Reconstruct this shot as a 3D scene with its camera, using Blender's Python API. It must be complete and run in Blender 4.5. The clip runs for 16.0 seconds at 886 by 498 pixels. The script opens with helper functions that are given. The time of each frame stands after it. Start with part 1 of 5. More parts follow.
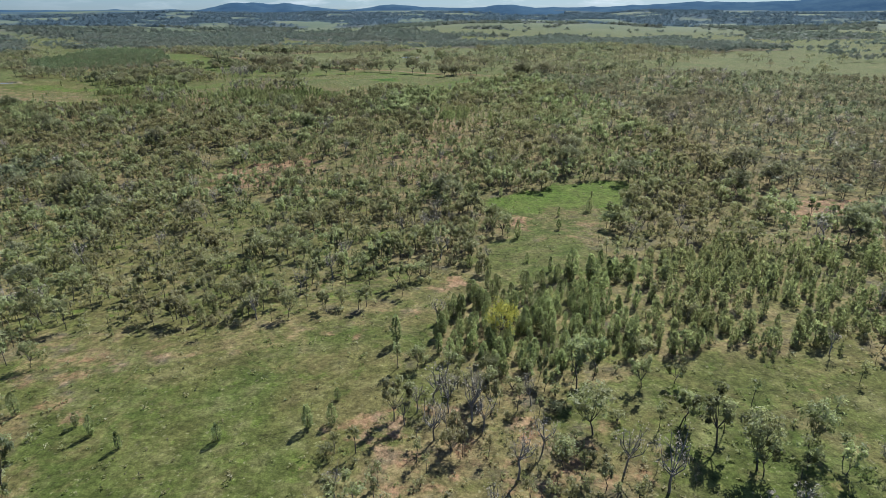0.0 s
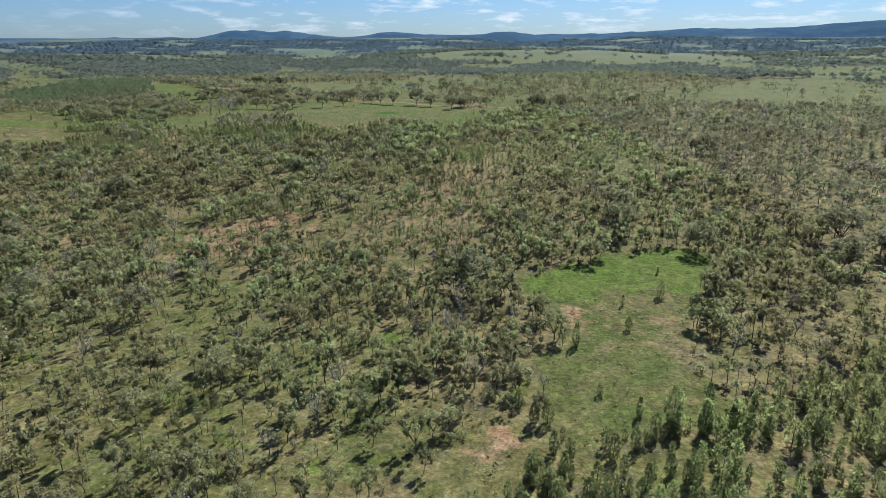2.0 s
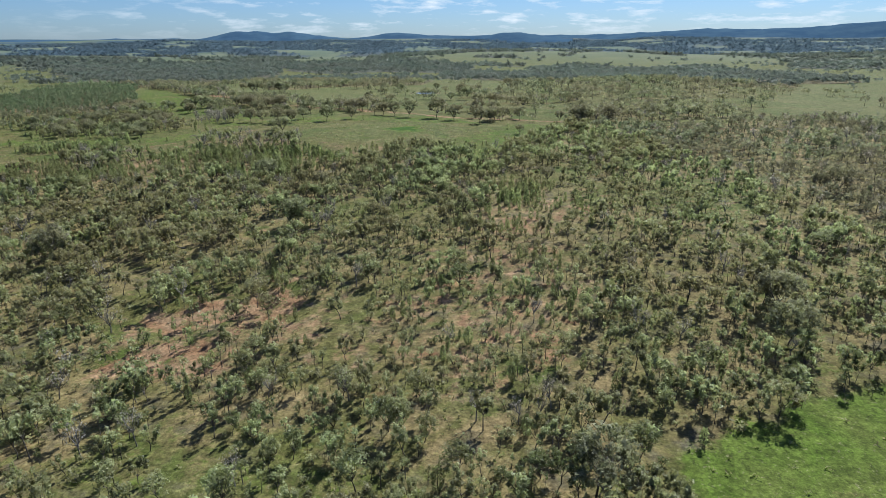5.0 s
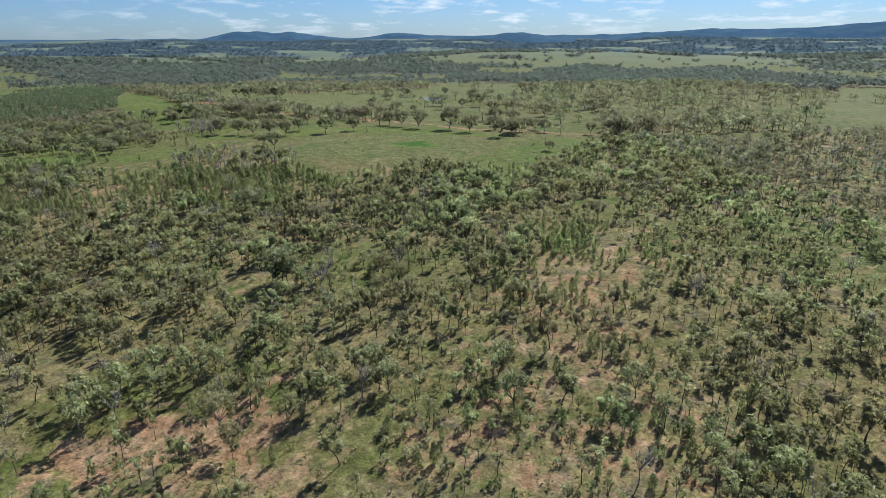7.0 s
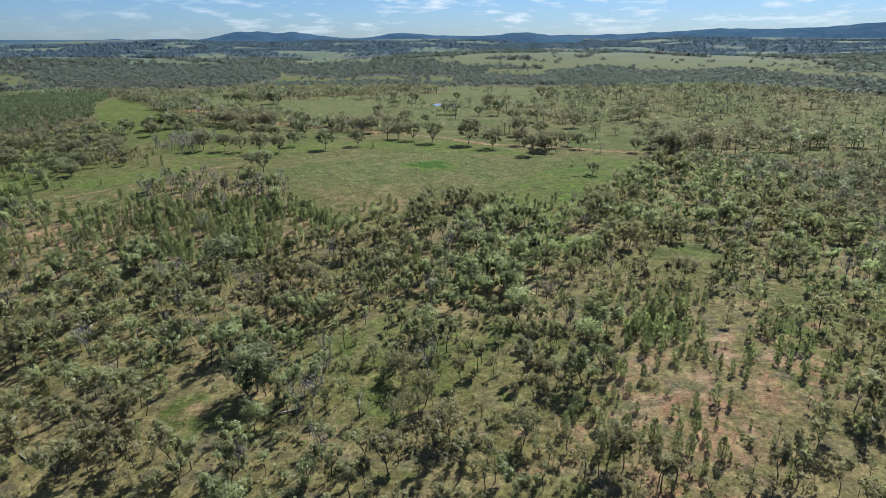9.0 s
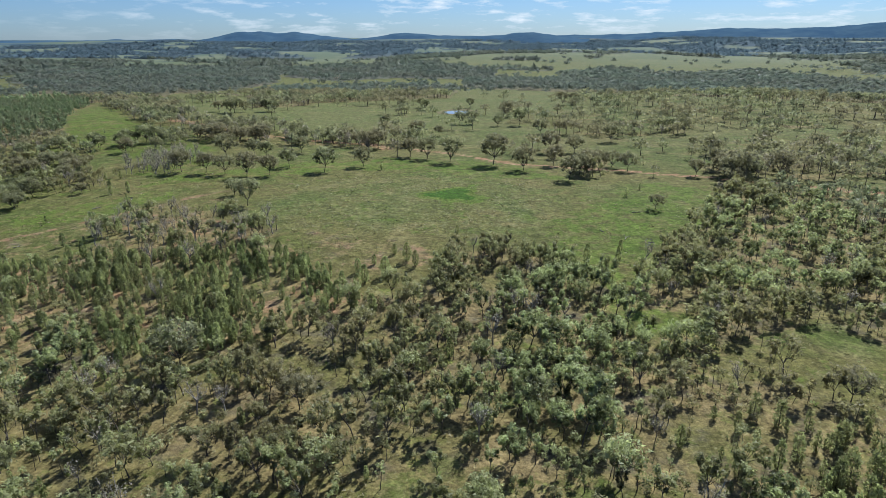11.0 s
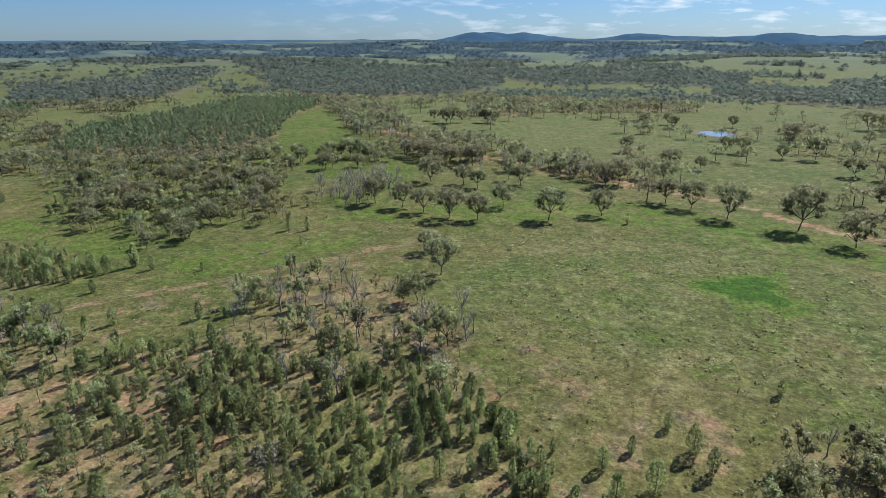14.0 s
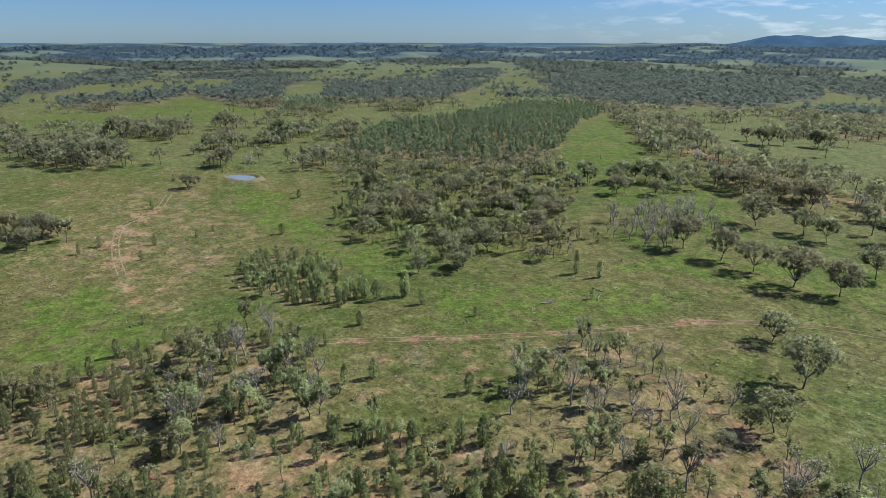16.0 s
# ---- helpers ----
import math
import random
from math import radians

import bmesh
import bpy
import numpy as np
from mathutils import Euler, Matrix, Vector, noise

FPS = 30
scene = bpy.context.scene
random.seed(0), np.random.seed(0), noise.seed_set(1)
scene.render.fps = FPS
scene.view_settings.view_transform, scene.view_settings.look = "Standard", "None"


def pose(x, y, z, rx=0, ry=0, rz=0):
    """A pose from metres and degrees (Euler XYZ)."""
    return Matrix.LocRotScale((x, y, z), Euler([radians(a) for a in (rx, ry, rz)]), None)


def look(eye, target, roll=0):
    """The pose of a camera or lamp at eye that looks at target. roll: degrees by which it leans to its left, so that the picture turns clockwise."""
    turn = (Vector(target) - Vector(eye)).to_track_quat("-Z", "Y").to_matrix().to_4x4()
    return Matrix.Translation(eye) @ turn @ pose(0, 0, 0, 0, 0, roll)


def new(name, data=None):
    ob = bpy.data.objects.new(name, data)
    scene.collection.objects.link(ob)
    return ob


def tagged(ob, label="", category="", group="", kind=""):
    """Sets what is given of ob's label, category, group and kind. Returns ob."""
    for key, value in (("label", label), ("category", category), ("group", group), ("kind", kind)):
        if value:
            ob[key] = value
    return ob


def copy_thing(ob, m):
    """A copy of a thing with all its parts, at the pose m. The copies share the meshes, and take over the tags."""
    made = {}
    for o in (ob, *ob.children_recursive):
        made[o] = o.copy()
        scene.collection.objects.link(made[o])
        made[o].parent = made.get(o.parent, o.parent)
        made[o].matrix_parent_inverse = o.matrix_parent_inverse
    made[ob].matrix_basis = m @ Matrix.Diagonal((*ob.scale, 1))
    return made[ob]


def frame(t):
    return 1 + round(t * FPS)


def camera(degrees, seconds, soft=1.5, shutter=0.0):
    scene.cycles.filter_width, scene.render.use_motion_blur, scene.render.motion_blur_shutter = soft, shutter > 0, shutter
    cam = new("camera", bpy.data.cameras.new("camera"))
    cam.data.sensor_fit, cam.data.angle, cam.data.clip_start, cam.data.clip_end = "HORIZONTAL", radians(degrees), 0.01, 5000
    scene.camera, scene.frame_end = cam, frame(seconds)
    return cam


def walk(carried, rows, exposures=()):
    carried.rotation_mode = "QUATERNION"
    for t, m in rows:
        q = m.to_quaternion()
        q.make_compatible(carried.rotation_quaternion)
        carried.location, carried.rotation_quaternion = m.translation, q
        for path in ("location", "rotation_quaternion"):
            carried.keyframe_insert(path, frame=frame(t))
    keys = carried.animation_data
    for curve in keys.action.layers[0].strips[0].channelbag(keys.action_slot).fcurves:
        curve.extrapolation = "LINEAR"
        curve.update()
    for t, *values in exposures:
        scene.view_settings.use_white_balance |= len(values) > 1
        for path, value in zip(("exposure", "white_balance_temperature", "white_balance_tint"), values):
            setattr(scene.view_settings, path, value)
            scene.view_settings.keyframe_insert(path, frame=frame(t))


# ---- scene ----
cam = camera(70.7, 16.0, soft=0.8)
METRES, EYE, TILT, LEAN, TURN = 337.8, 50.0, 1.4, -1.0, 0.0
ROWS = [
    (0.0, 0.0, 0.0, 0.0, -0.46, -22.38, 1.13),
    (0.5, -0.0037, 0.033, -0.0005, -0.66, -22.43, 1.16),
    (1.0, -0.007, 0.0658, -0.0012, -0.66, -22.49, 1.18),
    (1.5, -0.0108, 0.0982, -0.002, -0.63, -22.45, 1.23),
    (2.0, -0.0152, 0.1293, -0.003, -0.62, -20.18, 1.27),
    (2.5, -0.0191, 0.1585, -0.0035, -0.62, -20.2, 1.28),
    (3.0, -0.0233, 0.189, -0.0042, -0.54, -20.18, 1.3),
    (3.5, -0.0294, 0.2214, -0.0047, -0.44, -20.17, 1.28),
    (4.0, -0.0365, 0.2538, -0.0055, -0.34, -20.12, 1.27),
    (6.5, -0.0627, 0.4134, -0.007, -0.23, -20.1, 1.38),
    (7.0, -0.0672, 0.4465, -0.0075, -0.18, -20.1, 1.35),
    (7.5, -0.072, 0.4799, -0.0079, -0.13, -20.11, 1.38),
    (8.0, -0.0767, 0.5135, -0.0084, -0.08, -20.1, 1.38),
    (8.5, -0.0817, 0.5471, -0.0088, -0.0, -20.07, 1.37),
    (9.0, -0.0867, 0.5802, -0.0093, 0.07, -20.09, 1.37),
    (11.5, -0.1127, 0.7419, -0.0107, 0.37, -20.09, 1.43),
    (12.0, -0.1196, 0.7741, -0.0109, 0.47, -20.09, 1.45),
    (12.5, -0.1268, 0.8056, -0.0111, 0.56, -20.09, 1.45),
    (13.0, -0.1341, 0.8366, -0.0114, 0.73, -20.09, 1.45),
    (13.5, -0.1422, 0.864, -0.0114, 7.39, -19.9, 1.51),
    (14.0, -0.1522, 0.8864, -0.0116, 19.9, -19.52, 1.68),
    (14.5, -0.1652, 0.9056, -0.0117, 32.37, -19.1, 1.75),
    (15.0, -0.1818, 0.9223, -0.0118, 40.95, -18.75, 1.77),
    (15.5, -0.2019, 0.9365, -0.0117, 42.86, -18.66, 1.72),
    (16.0, -0.225, 0.9517, -0.0114, 43.79, -18.55, 1.68),
]
walk(cam, [(t, pose(0, 0, EYE, TILT, LEAN, TURN) @ pose(METRES * x, METRES * y, METRES * z, 90 + pitch, roll, yaw)) for t, x, y, z, yaw, pitch, roll in ROWS],
     exposures=[(0.0, 0.77, 5960, 6), (16.0, 0.75, 5960, 6)])

# ---- light ----
SUN_ELEVATION, SUN_AZIMUTH = radians(45), radians(31)  # azimuth: clockwise from +y
world = bpy.data.worlds.new("world")
scene.world = world
world.use_nodes = True
wn, wl = world.node_tree.nodes, world.node_tree.links
wn.clear()


def node(nodes, kind, **values):
    n = nodes.new(kind)
    for key, value in values.items():
        if key in n.inputs:
            n.inputs[key].default_value = value
    return n


sky = wn.new("ShaderNodeTexSky")
sky.sky_type = "NISHITA"
sky.sun_disc = False
sky.sun_elevation, sky.sun_rotation = SUN_ELEVATION, SUN_AZIMUTH
sky.altitude, sky.air_density, sky.dust_density, sky.ozone_density = 300, 1.0, 0.3, 3.0
coord = wn.new("ShaderNodeTexCoord")
stretch = wn.new("ShaderNodeMapping")
stretch.inputs["Scale"].default_value = (7.0, 7.0, 36.0)
stretch.inputs["Location"].default_value = (3.1, 0.7, 0.35)
puffs = node(wn, "ShaderNodeTexNoise", Scale=2.3, Detail=8.0, Roughness=0.6)
cover = wn.new("ShaderNodeValToRGB")
cover.color_ramp.elements[0].position, cover.color_ramp.elements[1].position = 0.505, 0.70
split = wn.new("ShaderNodeSeparateXYZ")
low = node(wn, "ShaderNodeMapRange")
low.inputs[1].default_value, low.inputs[2].default_value, low.inputs[3].default_value, low.inputs[4].default_value = 0.0, 0.02, 0.25, 1.0
amount = wn.new("ShaderNodeMath")
amount.operation = "MULTIPLY"
clouds = wn.new("ShaderNodeMix")
clouds.data_type = "RGBA"
clouds.inputs[7].default_value = (12.0, 12.6, 13.4, 1)
back = node(wn, "ShaderNodeBackground", Strength=0.043)
wout = wn.new("ShaderNodeOutputWorld")
north = node(wn, "ShaderNodeMapRange")
north.inputs[1].default_value, north.inputs[2].default_value = -0.62, -0.12
some = wn.new("ShaderNodeMath")
some.operation = "MULTIPLY"
for a, b in ((split.outputs["X"], north.inputs[0]), (north.outputs[0], some.inputs[0]), (low.outputs[0], some.inputs[1]), (some.outputs[0], amount.inputs[1])):
    wl.new(a, b)
for a, b in ((coord.outputs["Generated"], stretch.inputs["Vector"]), (stretch.outputs[0], puffs.inputs["Vector"]), (puffs.outputs[0], cover.inputs[0]),
             (coord.outputs["Generated"], split.inputs[0]), (split.outputs["Z"], low.inputs[0]), (cover.outputs[0], amount.inputs[0]), 
             (amount.outputs[0], clouds.inputs[0]), (sky.outputs[0], clouds.inputs[6]), (clouds.outputs[2], back.inputs[0]), (back.outputs[0], wout.inputs[0])):
    wl.new(a, b)
tint = wn.new("ShaderNodeMix")
tint.data_type, tint.blend_type = "RGBA", "MULTIPLY"
tint.inputs[0].default_value, tint.inputs[7].default_value = 1.0, (0.69, 0.91, 1.35, 1)
wl.new(sky.outputs[0], tint.inputs[6])
wl.new(tint.outputs[2], clouds.inputs[6])

sun = new("sun", bpy.data.lights.new("sun", "SUN"))
sun.data.energy, sun.data.angle, sun.data.color = 4.3, radians(0.53), (1.0, 0.96, 0.89)
toward = Vector((math.sin(SUN_AZIMUTH) * math.cos(SUN_ELEVATION), math.cos(SUN_AZIMUTH) * math.cos(SUN_ELEVATION), math.sin(SUN_ELEVATION)))
sun.matrix_world = look(toward * 300, (0, 0, 0))


# ---- materials ----
class Shader:
    """A material's node tree with short ways to make and join nodes."""

    def __init__(self, name):
        self.mat = bpy.data.materials.new(name)
        self.mat.use_nodes = True
        self.n, self.l = self.mat.node_tree.nodes, self.mat.node_tree.links
        self.n.clear()
        self.out = self.n.new("ShaderNodeOutputMaterial")
        self.place = self.n.new("ShaderNodeNewGeometry")

    def put(self, value, socket):
        if isinstance(value, bpy.types.NodeSocket):
            self.l.new(value, socket)
        else:
            socket.default_value = value

    def noise(self, size, detail=3.0, rough=0.55, stretch=None, warp=0.0):
        """Noise in world metres, of features about size metres across."""
        n = node(self.n, "ShaderNodeTexNoise", Scale=1.0 / size, Detail=detail, Roughness=rough, Distortion=warp)
        if stretch:
            m = self.n.new("ShaderNodeMapping")
            m.inputs["Scale"].default_value = stretch
            self.l.new(self.place.outputs["Position"], m.inputs["Vector"])
            self.l.new(m.outputs[0], n.inputs["Vector"])
        else:
            self.l.new(self.place.outputs["Position"], n.inputs["Vector"])
        return n.outputs[0]

    def span(self, value, a, b, c=0.0, d=1.0):
        m = self.n.new("ShaderNodeMapRange")
        self.put(value, m.inputs[0])
        for k, v in enumerate((a, b, c, d)):
            m.inputs[k + 1].default_value = v
        return m.outputs[0]

    def mix(self, factor, a, b, blend="MIX"):
        m = self.n.new("ShaderNodeMix")
        m.data_type, m.blend_type = "RGBA", blend
        self.put(factor, m.inputs[0])
        self.put(a if isinstance(a, bpy.types.NodeSocket) else (*a, 1), m.inputs[6])
        self.put(b if isinstance(b, bpy.types.NodeSocket) else (*b, 1), m.inputs[7])
        return m.outputs[2]

    def sums(self, operation, a, b):
        m = self.n.new("ShaderNodeMath")
        m.operation = operation
        self.put(a, m.inputs[0])
        self.put(b, m.inputs[1])
        return m.outputs[0]

    def attribute(self, name):
        a = self.n.new("ShaderNodeAttribute")
        a.attribute_name = name
        return a.outputs["Fac"]

    def matte(self, colour, rough=0.9, bump=None, depth=0.1, gloss=0.2):
        p = node(self.n, "ShaderNodeBsdfPrincipled", Roughness=rough)
        p.inputs["Specular IOR Level"].default_value = gloss
        self.put(colour if isinstance(colour, bpy.types.NodeSocket) else (*colour, 1), p.inputs["Base Color"])
        if bump is not None:
            b = node(self.n, "ShaderNodeBump", Strength=0.6, Distance=depth)
            self.l.new(bump, b.inputs["Height"])
            self.l.new(b.outputs[0], p.inputs["Normal"])
        self.l.new(p.outputs[0], self.out.inputs[0])
        return self.mat


def foliage(name, dark, light, odd, stand=40.0, glow=0.35, sky=0.88, gaps=0.2):
    """Leaves: tone drifts over a stand, from plant to plant and from spray to spray; light comes through them."""
    s = Shader(name)
    plants = s.span(s.noise(3.4, 1.5), 0.42, 0.58)
    stands = s.span(s.noise(stand, 2.0), 0.38, 0.62)
    base = s.mix(plants, dark, light)
    base = s.mix(s.sums("MULTIPLY", stands, 0.85), base, odd)
    spray = s.span(s.place.outputs["Random Per Island"], 0, 1, 0.86, 1.14)
    comb = s.n.new("ShaderNodeCombineColor")
    for k in range(3):
        s.l.new(spray, comb.inputs[k])
    base = s.mix(1.0, base, comb.outputs[0], "MULTIPLY")
    d, t = s.n.new("ShaderNodeBsdfDiffuse"), s.n.new("ShaderNodeBsdfTranslucent")
    g = node(s.n, "ShaderNodeBsdfGlossy", Roughness=0.5)
    g.inputs[0].default_value = (0.5, 0.5, 0.5, 1)
    # a spray holds many leaves: its shading normal is bent skyward to even the light
    lean = s.n.new("ShaderNodeMix")
    lean.data_type = "VECTOR"
    lean.inputs[0].default_value = sky
    lean.inputs[5].default_value = (0, 0, 1)
    s.l.new(s.place.outputs["Normal"], lean.inputs[4])
    unit = s.n.new("ShaderNodeVectorMath")
    unit.operation = "NORMALIZE"
    s.l.new(lean.outputs[1], unit.inputs[0])
    s.l.new(unit.outputs[0], d.inputs["Normal"])
    s.l.new(base, d.inputs[0])
    s.l.new(s.mix(1.0, base, (1.0, 1.06, 0.86), "MULTIPLY"), t.inputs[0])
    m, m2 = node(s.n, "ShaderNodeMixShader", Fac=glow), node(s.n, "ShaderNodeMixShader", Fac=0.03)
    s.l.new(d.outputs[0], m.inputs[1])
    s.l.new(t.outputs[0], m.inputs[2])
    s.l.new(m.outputs[0], m2.inputs[1])
    s.l.new(g.outputs[0], m2.inputs[2])
    # each spray is ragged: small leaves with air between them
    air, m3 = s.n.new("ShaderNodeBsdfTransparent"), s.n.new("ShaderNodeMixShader")
    s.l.new(s.span(s.noise(gaps, 1.0, 0.5), 0.505, 0.55), m3.inputs[0])
    s.l.new(m2.outputs[0], m3.inputs[1])
    s.l.new(air.outputs[0], m3.inputs[2])
    s.l.new(m3.outputs[0], s.out.inputs[0])
    return s.mat


def bark(name, dark, light):
    s = Shader(name)
    return s.matte(s.mix(s.span(s.noise(0.5, 3.0, stretch=(1, 1, 0.25)), 0.3, 0.7), dark, light), 0.95)


def ground_shader():
    s = Shader("paddock_ground")
    soil, lush, litter, far, pale, tuft, field = (s.attribute(a) for a in ("soil", "lush", "litter", "far", "pale", "tuft", "field"))
    fine, mid, broad = s.noise(0.8, 4.0, 0.7), s.noise(5.0, 4.0, 0.6), s.noise(38.0, 4.0, 0.6, warp=0.6)
    patchy = s.noise(14.0, 5.0, 0.65, warp=0.8)
    grass = s.mix(s.span(broad, 0.38, 0.62), (0.066, 0.085, 0.020), (0.103, 0.095, 0.032))
    grass = s.mix(s.span(patchy, 0.5, 0.68), grass, (0.130, 0.107, 0.044))
    grass = s.mix(s.sums("MULTIPLY", s.span(mid, 0.5, 0.72), 0.55), grass, (0.18, 0.162, 0.072))
    green = s.mix(s.span(patchy, 0.35, 0.7), (0.068, 0.105, 0.015), (0.102, 0.122, 0.028))
    floor = s.mix(s.span(patchy, 0.36, 0.62), (0.104, 0.098, 0.034), (0.19, 0.145, 0.07))
    floor = s.mix(s.span(mid, 0.52, 0.7), floor, (0.085, 0.075, 0.05))
    earth = s.mix(s.span(mid, 0.36, 0.68), (0.215, 0.122, 0.066), (0.265, 0.182, 0.108))
    edge = s.sums("MULTIPLY", s.sums("SUBTRACT", s.noise(4.5, 5.0, 0.7), 0.5), 1.7)
    def edged(mask, lo=0.4, hi=0.62):
        return s.span(s.sums("ADD", mask, edge), lo, hi)
    grass = s.mix(s.sums("MULTIPLY", pale, 0.45), grass, (0.112, 0.126, 0.048))
    clumps = s.sums("MULTIPLY", tuft, s.span(s.noise(1.0, 3.0, 0.6), 0.5, 0.66))
    grass = s.mix(s.sums("MULTIPLY", clumps, 0.34), grass, (0.21, 0.225, 0.12))
    c = s.mix(edged(litter), grass, floor)
    c = s.mix(edged(lush), c, green)
    c = s.mix(edged(lush, 1.2, 1.5), c, (0.038, 0.082, 0.008))
    c = s.mix(edged(soil), c, earth)
    blades, tufts = s.noise(0.32, 3.0, 0.7), s.noise(2.4, 3.0, 0.6)
    sprig = s.noise(0.55, 2.0, 0.5)
    c = s.mix(s.sums("MULTIPLY", s.span(sprig, 0.64, 0.70), 0.5), c, (0.215, 0.2, 0.11))
    # Dark specks: the shadows of small tufts painted into the ground colour.
    c = s.mix(s.sums("MULTIPLY", s.span(s.noise(0.75, 2.0, 0.5, warp=0.5), 0.36, 0.30), 0.55), c, (0.032, 0.036, 0.014))
    speck = s.sums("MULTIPLY", s.span(fine, 0.32, 0.68, 0.55, 1.45), s.sums("MULTIPLY", s.span(blades, 0.3, 0.7, 0.7, 1.3), s.span(tufts, 0.34, 0.66, 0.74, 1.26)))
    comb = s.n.new("ShaderNodeCombineColor")
    for k in range(3):
        s.l.new(speck, comb.inputs[k])
    c = s.mix(1.0, c, comb.outputs[0], "MULTIPLY")
    # Far land: the blue of distance haze is painted into both colours.
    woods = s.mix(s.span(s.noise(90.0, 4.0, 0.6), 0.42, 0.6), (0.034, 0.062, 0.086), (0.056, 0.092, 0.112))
    hazed_plain = s.mix(s.span(s.noise(160.0, 4.0, 0.6), 0.42, 0.6), (0.100, 0.132, 0.095), (0.145, 0.165, 0.115))
    c = s.mix(far, c, s.mix(field, woods, hazed_plain))
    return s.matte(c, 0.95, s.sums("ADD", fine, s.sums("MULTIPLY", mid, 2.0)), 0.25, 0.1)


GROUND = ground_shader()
GUM = foliage("gum_leaves", (0.129, 0.147, 0.064), (0.437, 0.484, 0.245), (0.264, 0.226, 0.123), glow=0.56)
# Darker copy of GUM for woods farther off: shade put into the colour.
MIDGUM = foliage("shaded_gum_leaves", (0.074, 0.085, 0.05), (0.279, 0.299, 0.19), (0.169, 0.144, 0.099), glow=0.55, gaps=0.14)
OLDGUM = foliage("olive_gum_leaves", (0.105, 0.116, 0.059), (0.315, 0.327, 0.185), (0.223, 0.196, 0.125), glow=0.5)
# HAZEGUM and FARGUM: gum leaves with distance haze mixed into their colour.
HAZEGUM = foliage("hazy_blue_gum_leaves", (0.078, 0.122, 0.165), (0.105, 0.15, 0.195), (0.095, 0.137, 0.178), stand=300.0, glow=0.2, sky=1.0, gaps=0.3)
FARGUM = foliage("haze_tinted_gum_leaves", (0.105, 0.132, 0.118), (0.15, 0.178, 0.152), (0.135, 0.145, 0.128), stand=120.0, glow=0.4, sky=0.9, gaps=0.2)
PINE = foliage("cypress_needles", (0.135, 0.166, 0.07), (0.381, 0.424, 0.193), (0.265, 0.264, 0.129), glow=0.54)
# Same pines as PINE: their darker, bluer look from afar is put into colour.
FARPINE = foliage("far_cypress_needles", (0.117, 0.164, 0.086), (0.214, 0.268, 0.146), (0.174, 0.2, 0.12), glow=0.5, gaps=0.2)
BUSH = foliage("shrub_leaves", (0.128, 0.15, 0.066), (0.44, 0.456, 0.246), (0.34, 0.29, 0.17), glow=0.55)
TUSSOCK = foliage("tussock_blades", (0.15, 0.20, 0.06), (0.28, 0.28, 0.13), (0.30, 0.25, 0.15), stand=18.0, glow=0.4)
WATTLE = foliage("wattle_blossom", (0.38, 0.36, 0.07), (0.50, 0.46, 0.10), (0.40, 0.39, 0.12), glow=0.5)
TWIG = foliage("bare_twigs", (0.25, 0.23, 0.185), (0.39, 0.36, 0.30), (0.32, 0.27, 0.21), glow=0.25)
BARK = bark("gum_bark", (0.045, 0.04, 0.034), (0.12, 0.105, 0.09))
DEADWOOD = bark("dead_wood", (0.14, 0.125, 0.11), (0.30, 0.28, 0.25))


# ---- the lie of the land ----
def ease(a, b, v):
    u = np.clip((np.asarray(v, float) - a) / (b - a), 0, 1)
    return u * u * (3 - 2 * u)


def waves(x, y, size, seed=0.0):
    """Smooth wandering values from about -1 to 1."""
    x, y = np.asarray(x, float) / size, np.asarray(y, float) / size
    total = np.zeros(x.shape)
    for k in range(5):
        a = 2.4 * k + seed
        total = total + np.sin((x * math.cos(a) + y * math.sin(a)) * (1.0 + 0.37 * k) * 2.2 + 1.9 * np.sin((x * math.sin(a * 1.7) - y * math.cos(a * 1.7)) * 1.3 + a) + seed * k)
    return total / 2.6


KNOLL_X, KNOLL_Y, KNOLL_WIDTH = (-240, -160, -80, 0, 80, 160), (90, 170, 250, 330, 410, 490, 570, 650), 58.0
KNOLLS = [-0.1, -0.7, -0.3, 1.0, 2.7, 1.0, -0.2, -3.0, -2.2, -1.3, -3.0, 2.1, 0.3, -3.4, -3.6, 3.8, 2.0, 3.6, -0.5, 0.4, -0.9, -1.7, -2.0, 1.4, -5.0, -0.9, 1.3, 0.6, 0.4, 2.1, -0.4, -0.2, -0.9, -0.6, -0.2, 0.9, 3.2, 1.6, -0.5, 0.1, 0.9, 1.9, 1.3, 0.6, -0.8, -1.0, 0.9, 4.5]


DAMS = [(-29, 654, 11.0, 12.0, 5.4), (-294, 438, 8.0, 4.5, 3.9)]  # centre, half widths, water level


def height(x, y):
    """The ground's height: a gentle rise to the north, low knolls and hollows, and far land raised so that its horizon
    fits the camera's view.
    """
    x, y = np.asarray(x, float), np.asarray(y, float)
    r = np.hypot(x, y - 200)
    roll = 5 * np.sin(x / 310 + 1.3) * np.sin(y / 270 + 0.4) + 4 * np.sin(x / 170 - y / 230 + 2.0)
    z = -1 + 8 * ease(150, 430, y) - 5 * ease(600, 1000, y) + roll * ease(450, 1100, r) + 46 * ease(1100, 4700, r)
    z = z + 7 * waves(x, y, 360, 4.0) * ease(1200, 2400, r) * (1 - ease(2800, 3800, r))
    for n, h in enumerate(KNOLLS):
        z = z + h * np.exp(-((x - KNOLL_X[n % 6]) ** 2 + (y - KNOLL_Y[n // 6]) ** 2) / (2 * KNOLL_WIDTH**2))
    for cx, cy, rx, ry, level in DAMS:
        z = z + (level - z) * (1 - ease(1.0, 2.0, np.hypot((x - cx) / rx, (y - cy) / ry)))
    return z


# Zones of cover, painted one over another.
ZONES = []


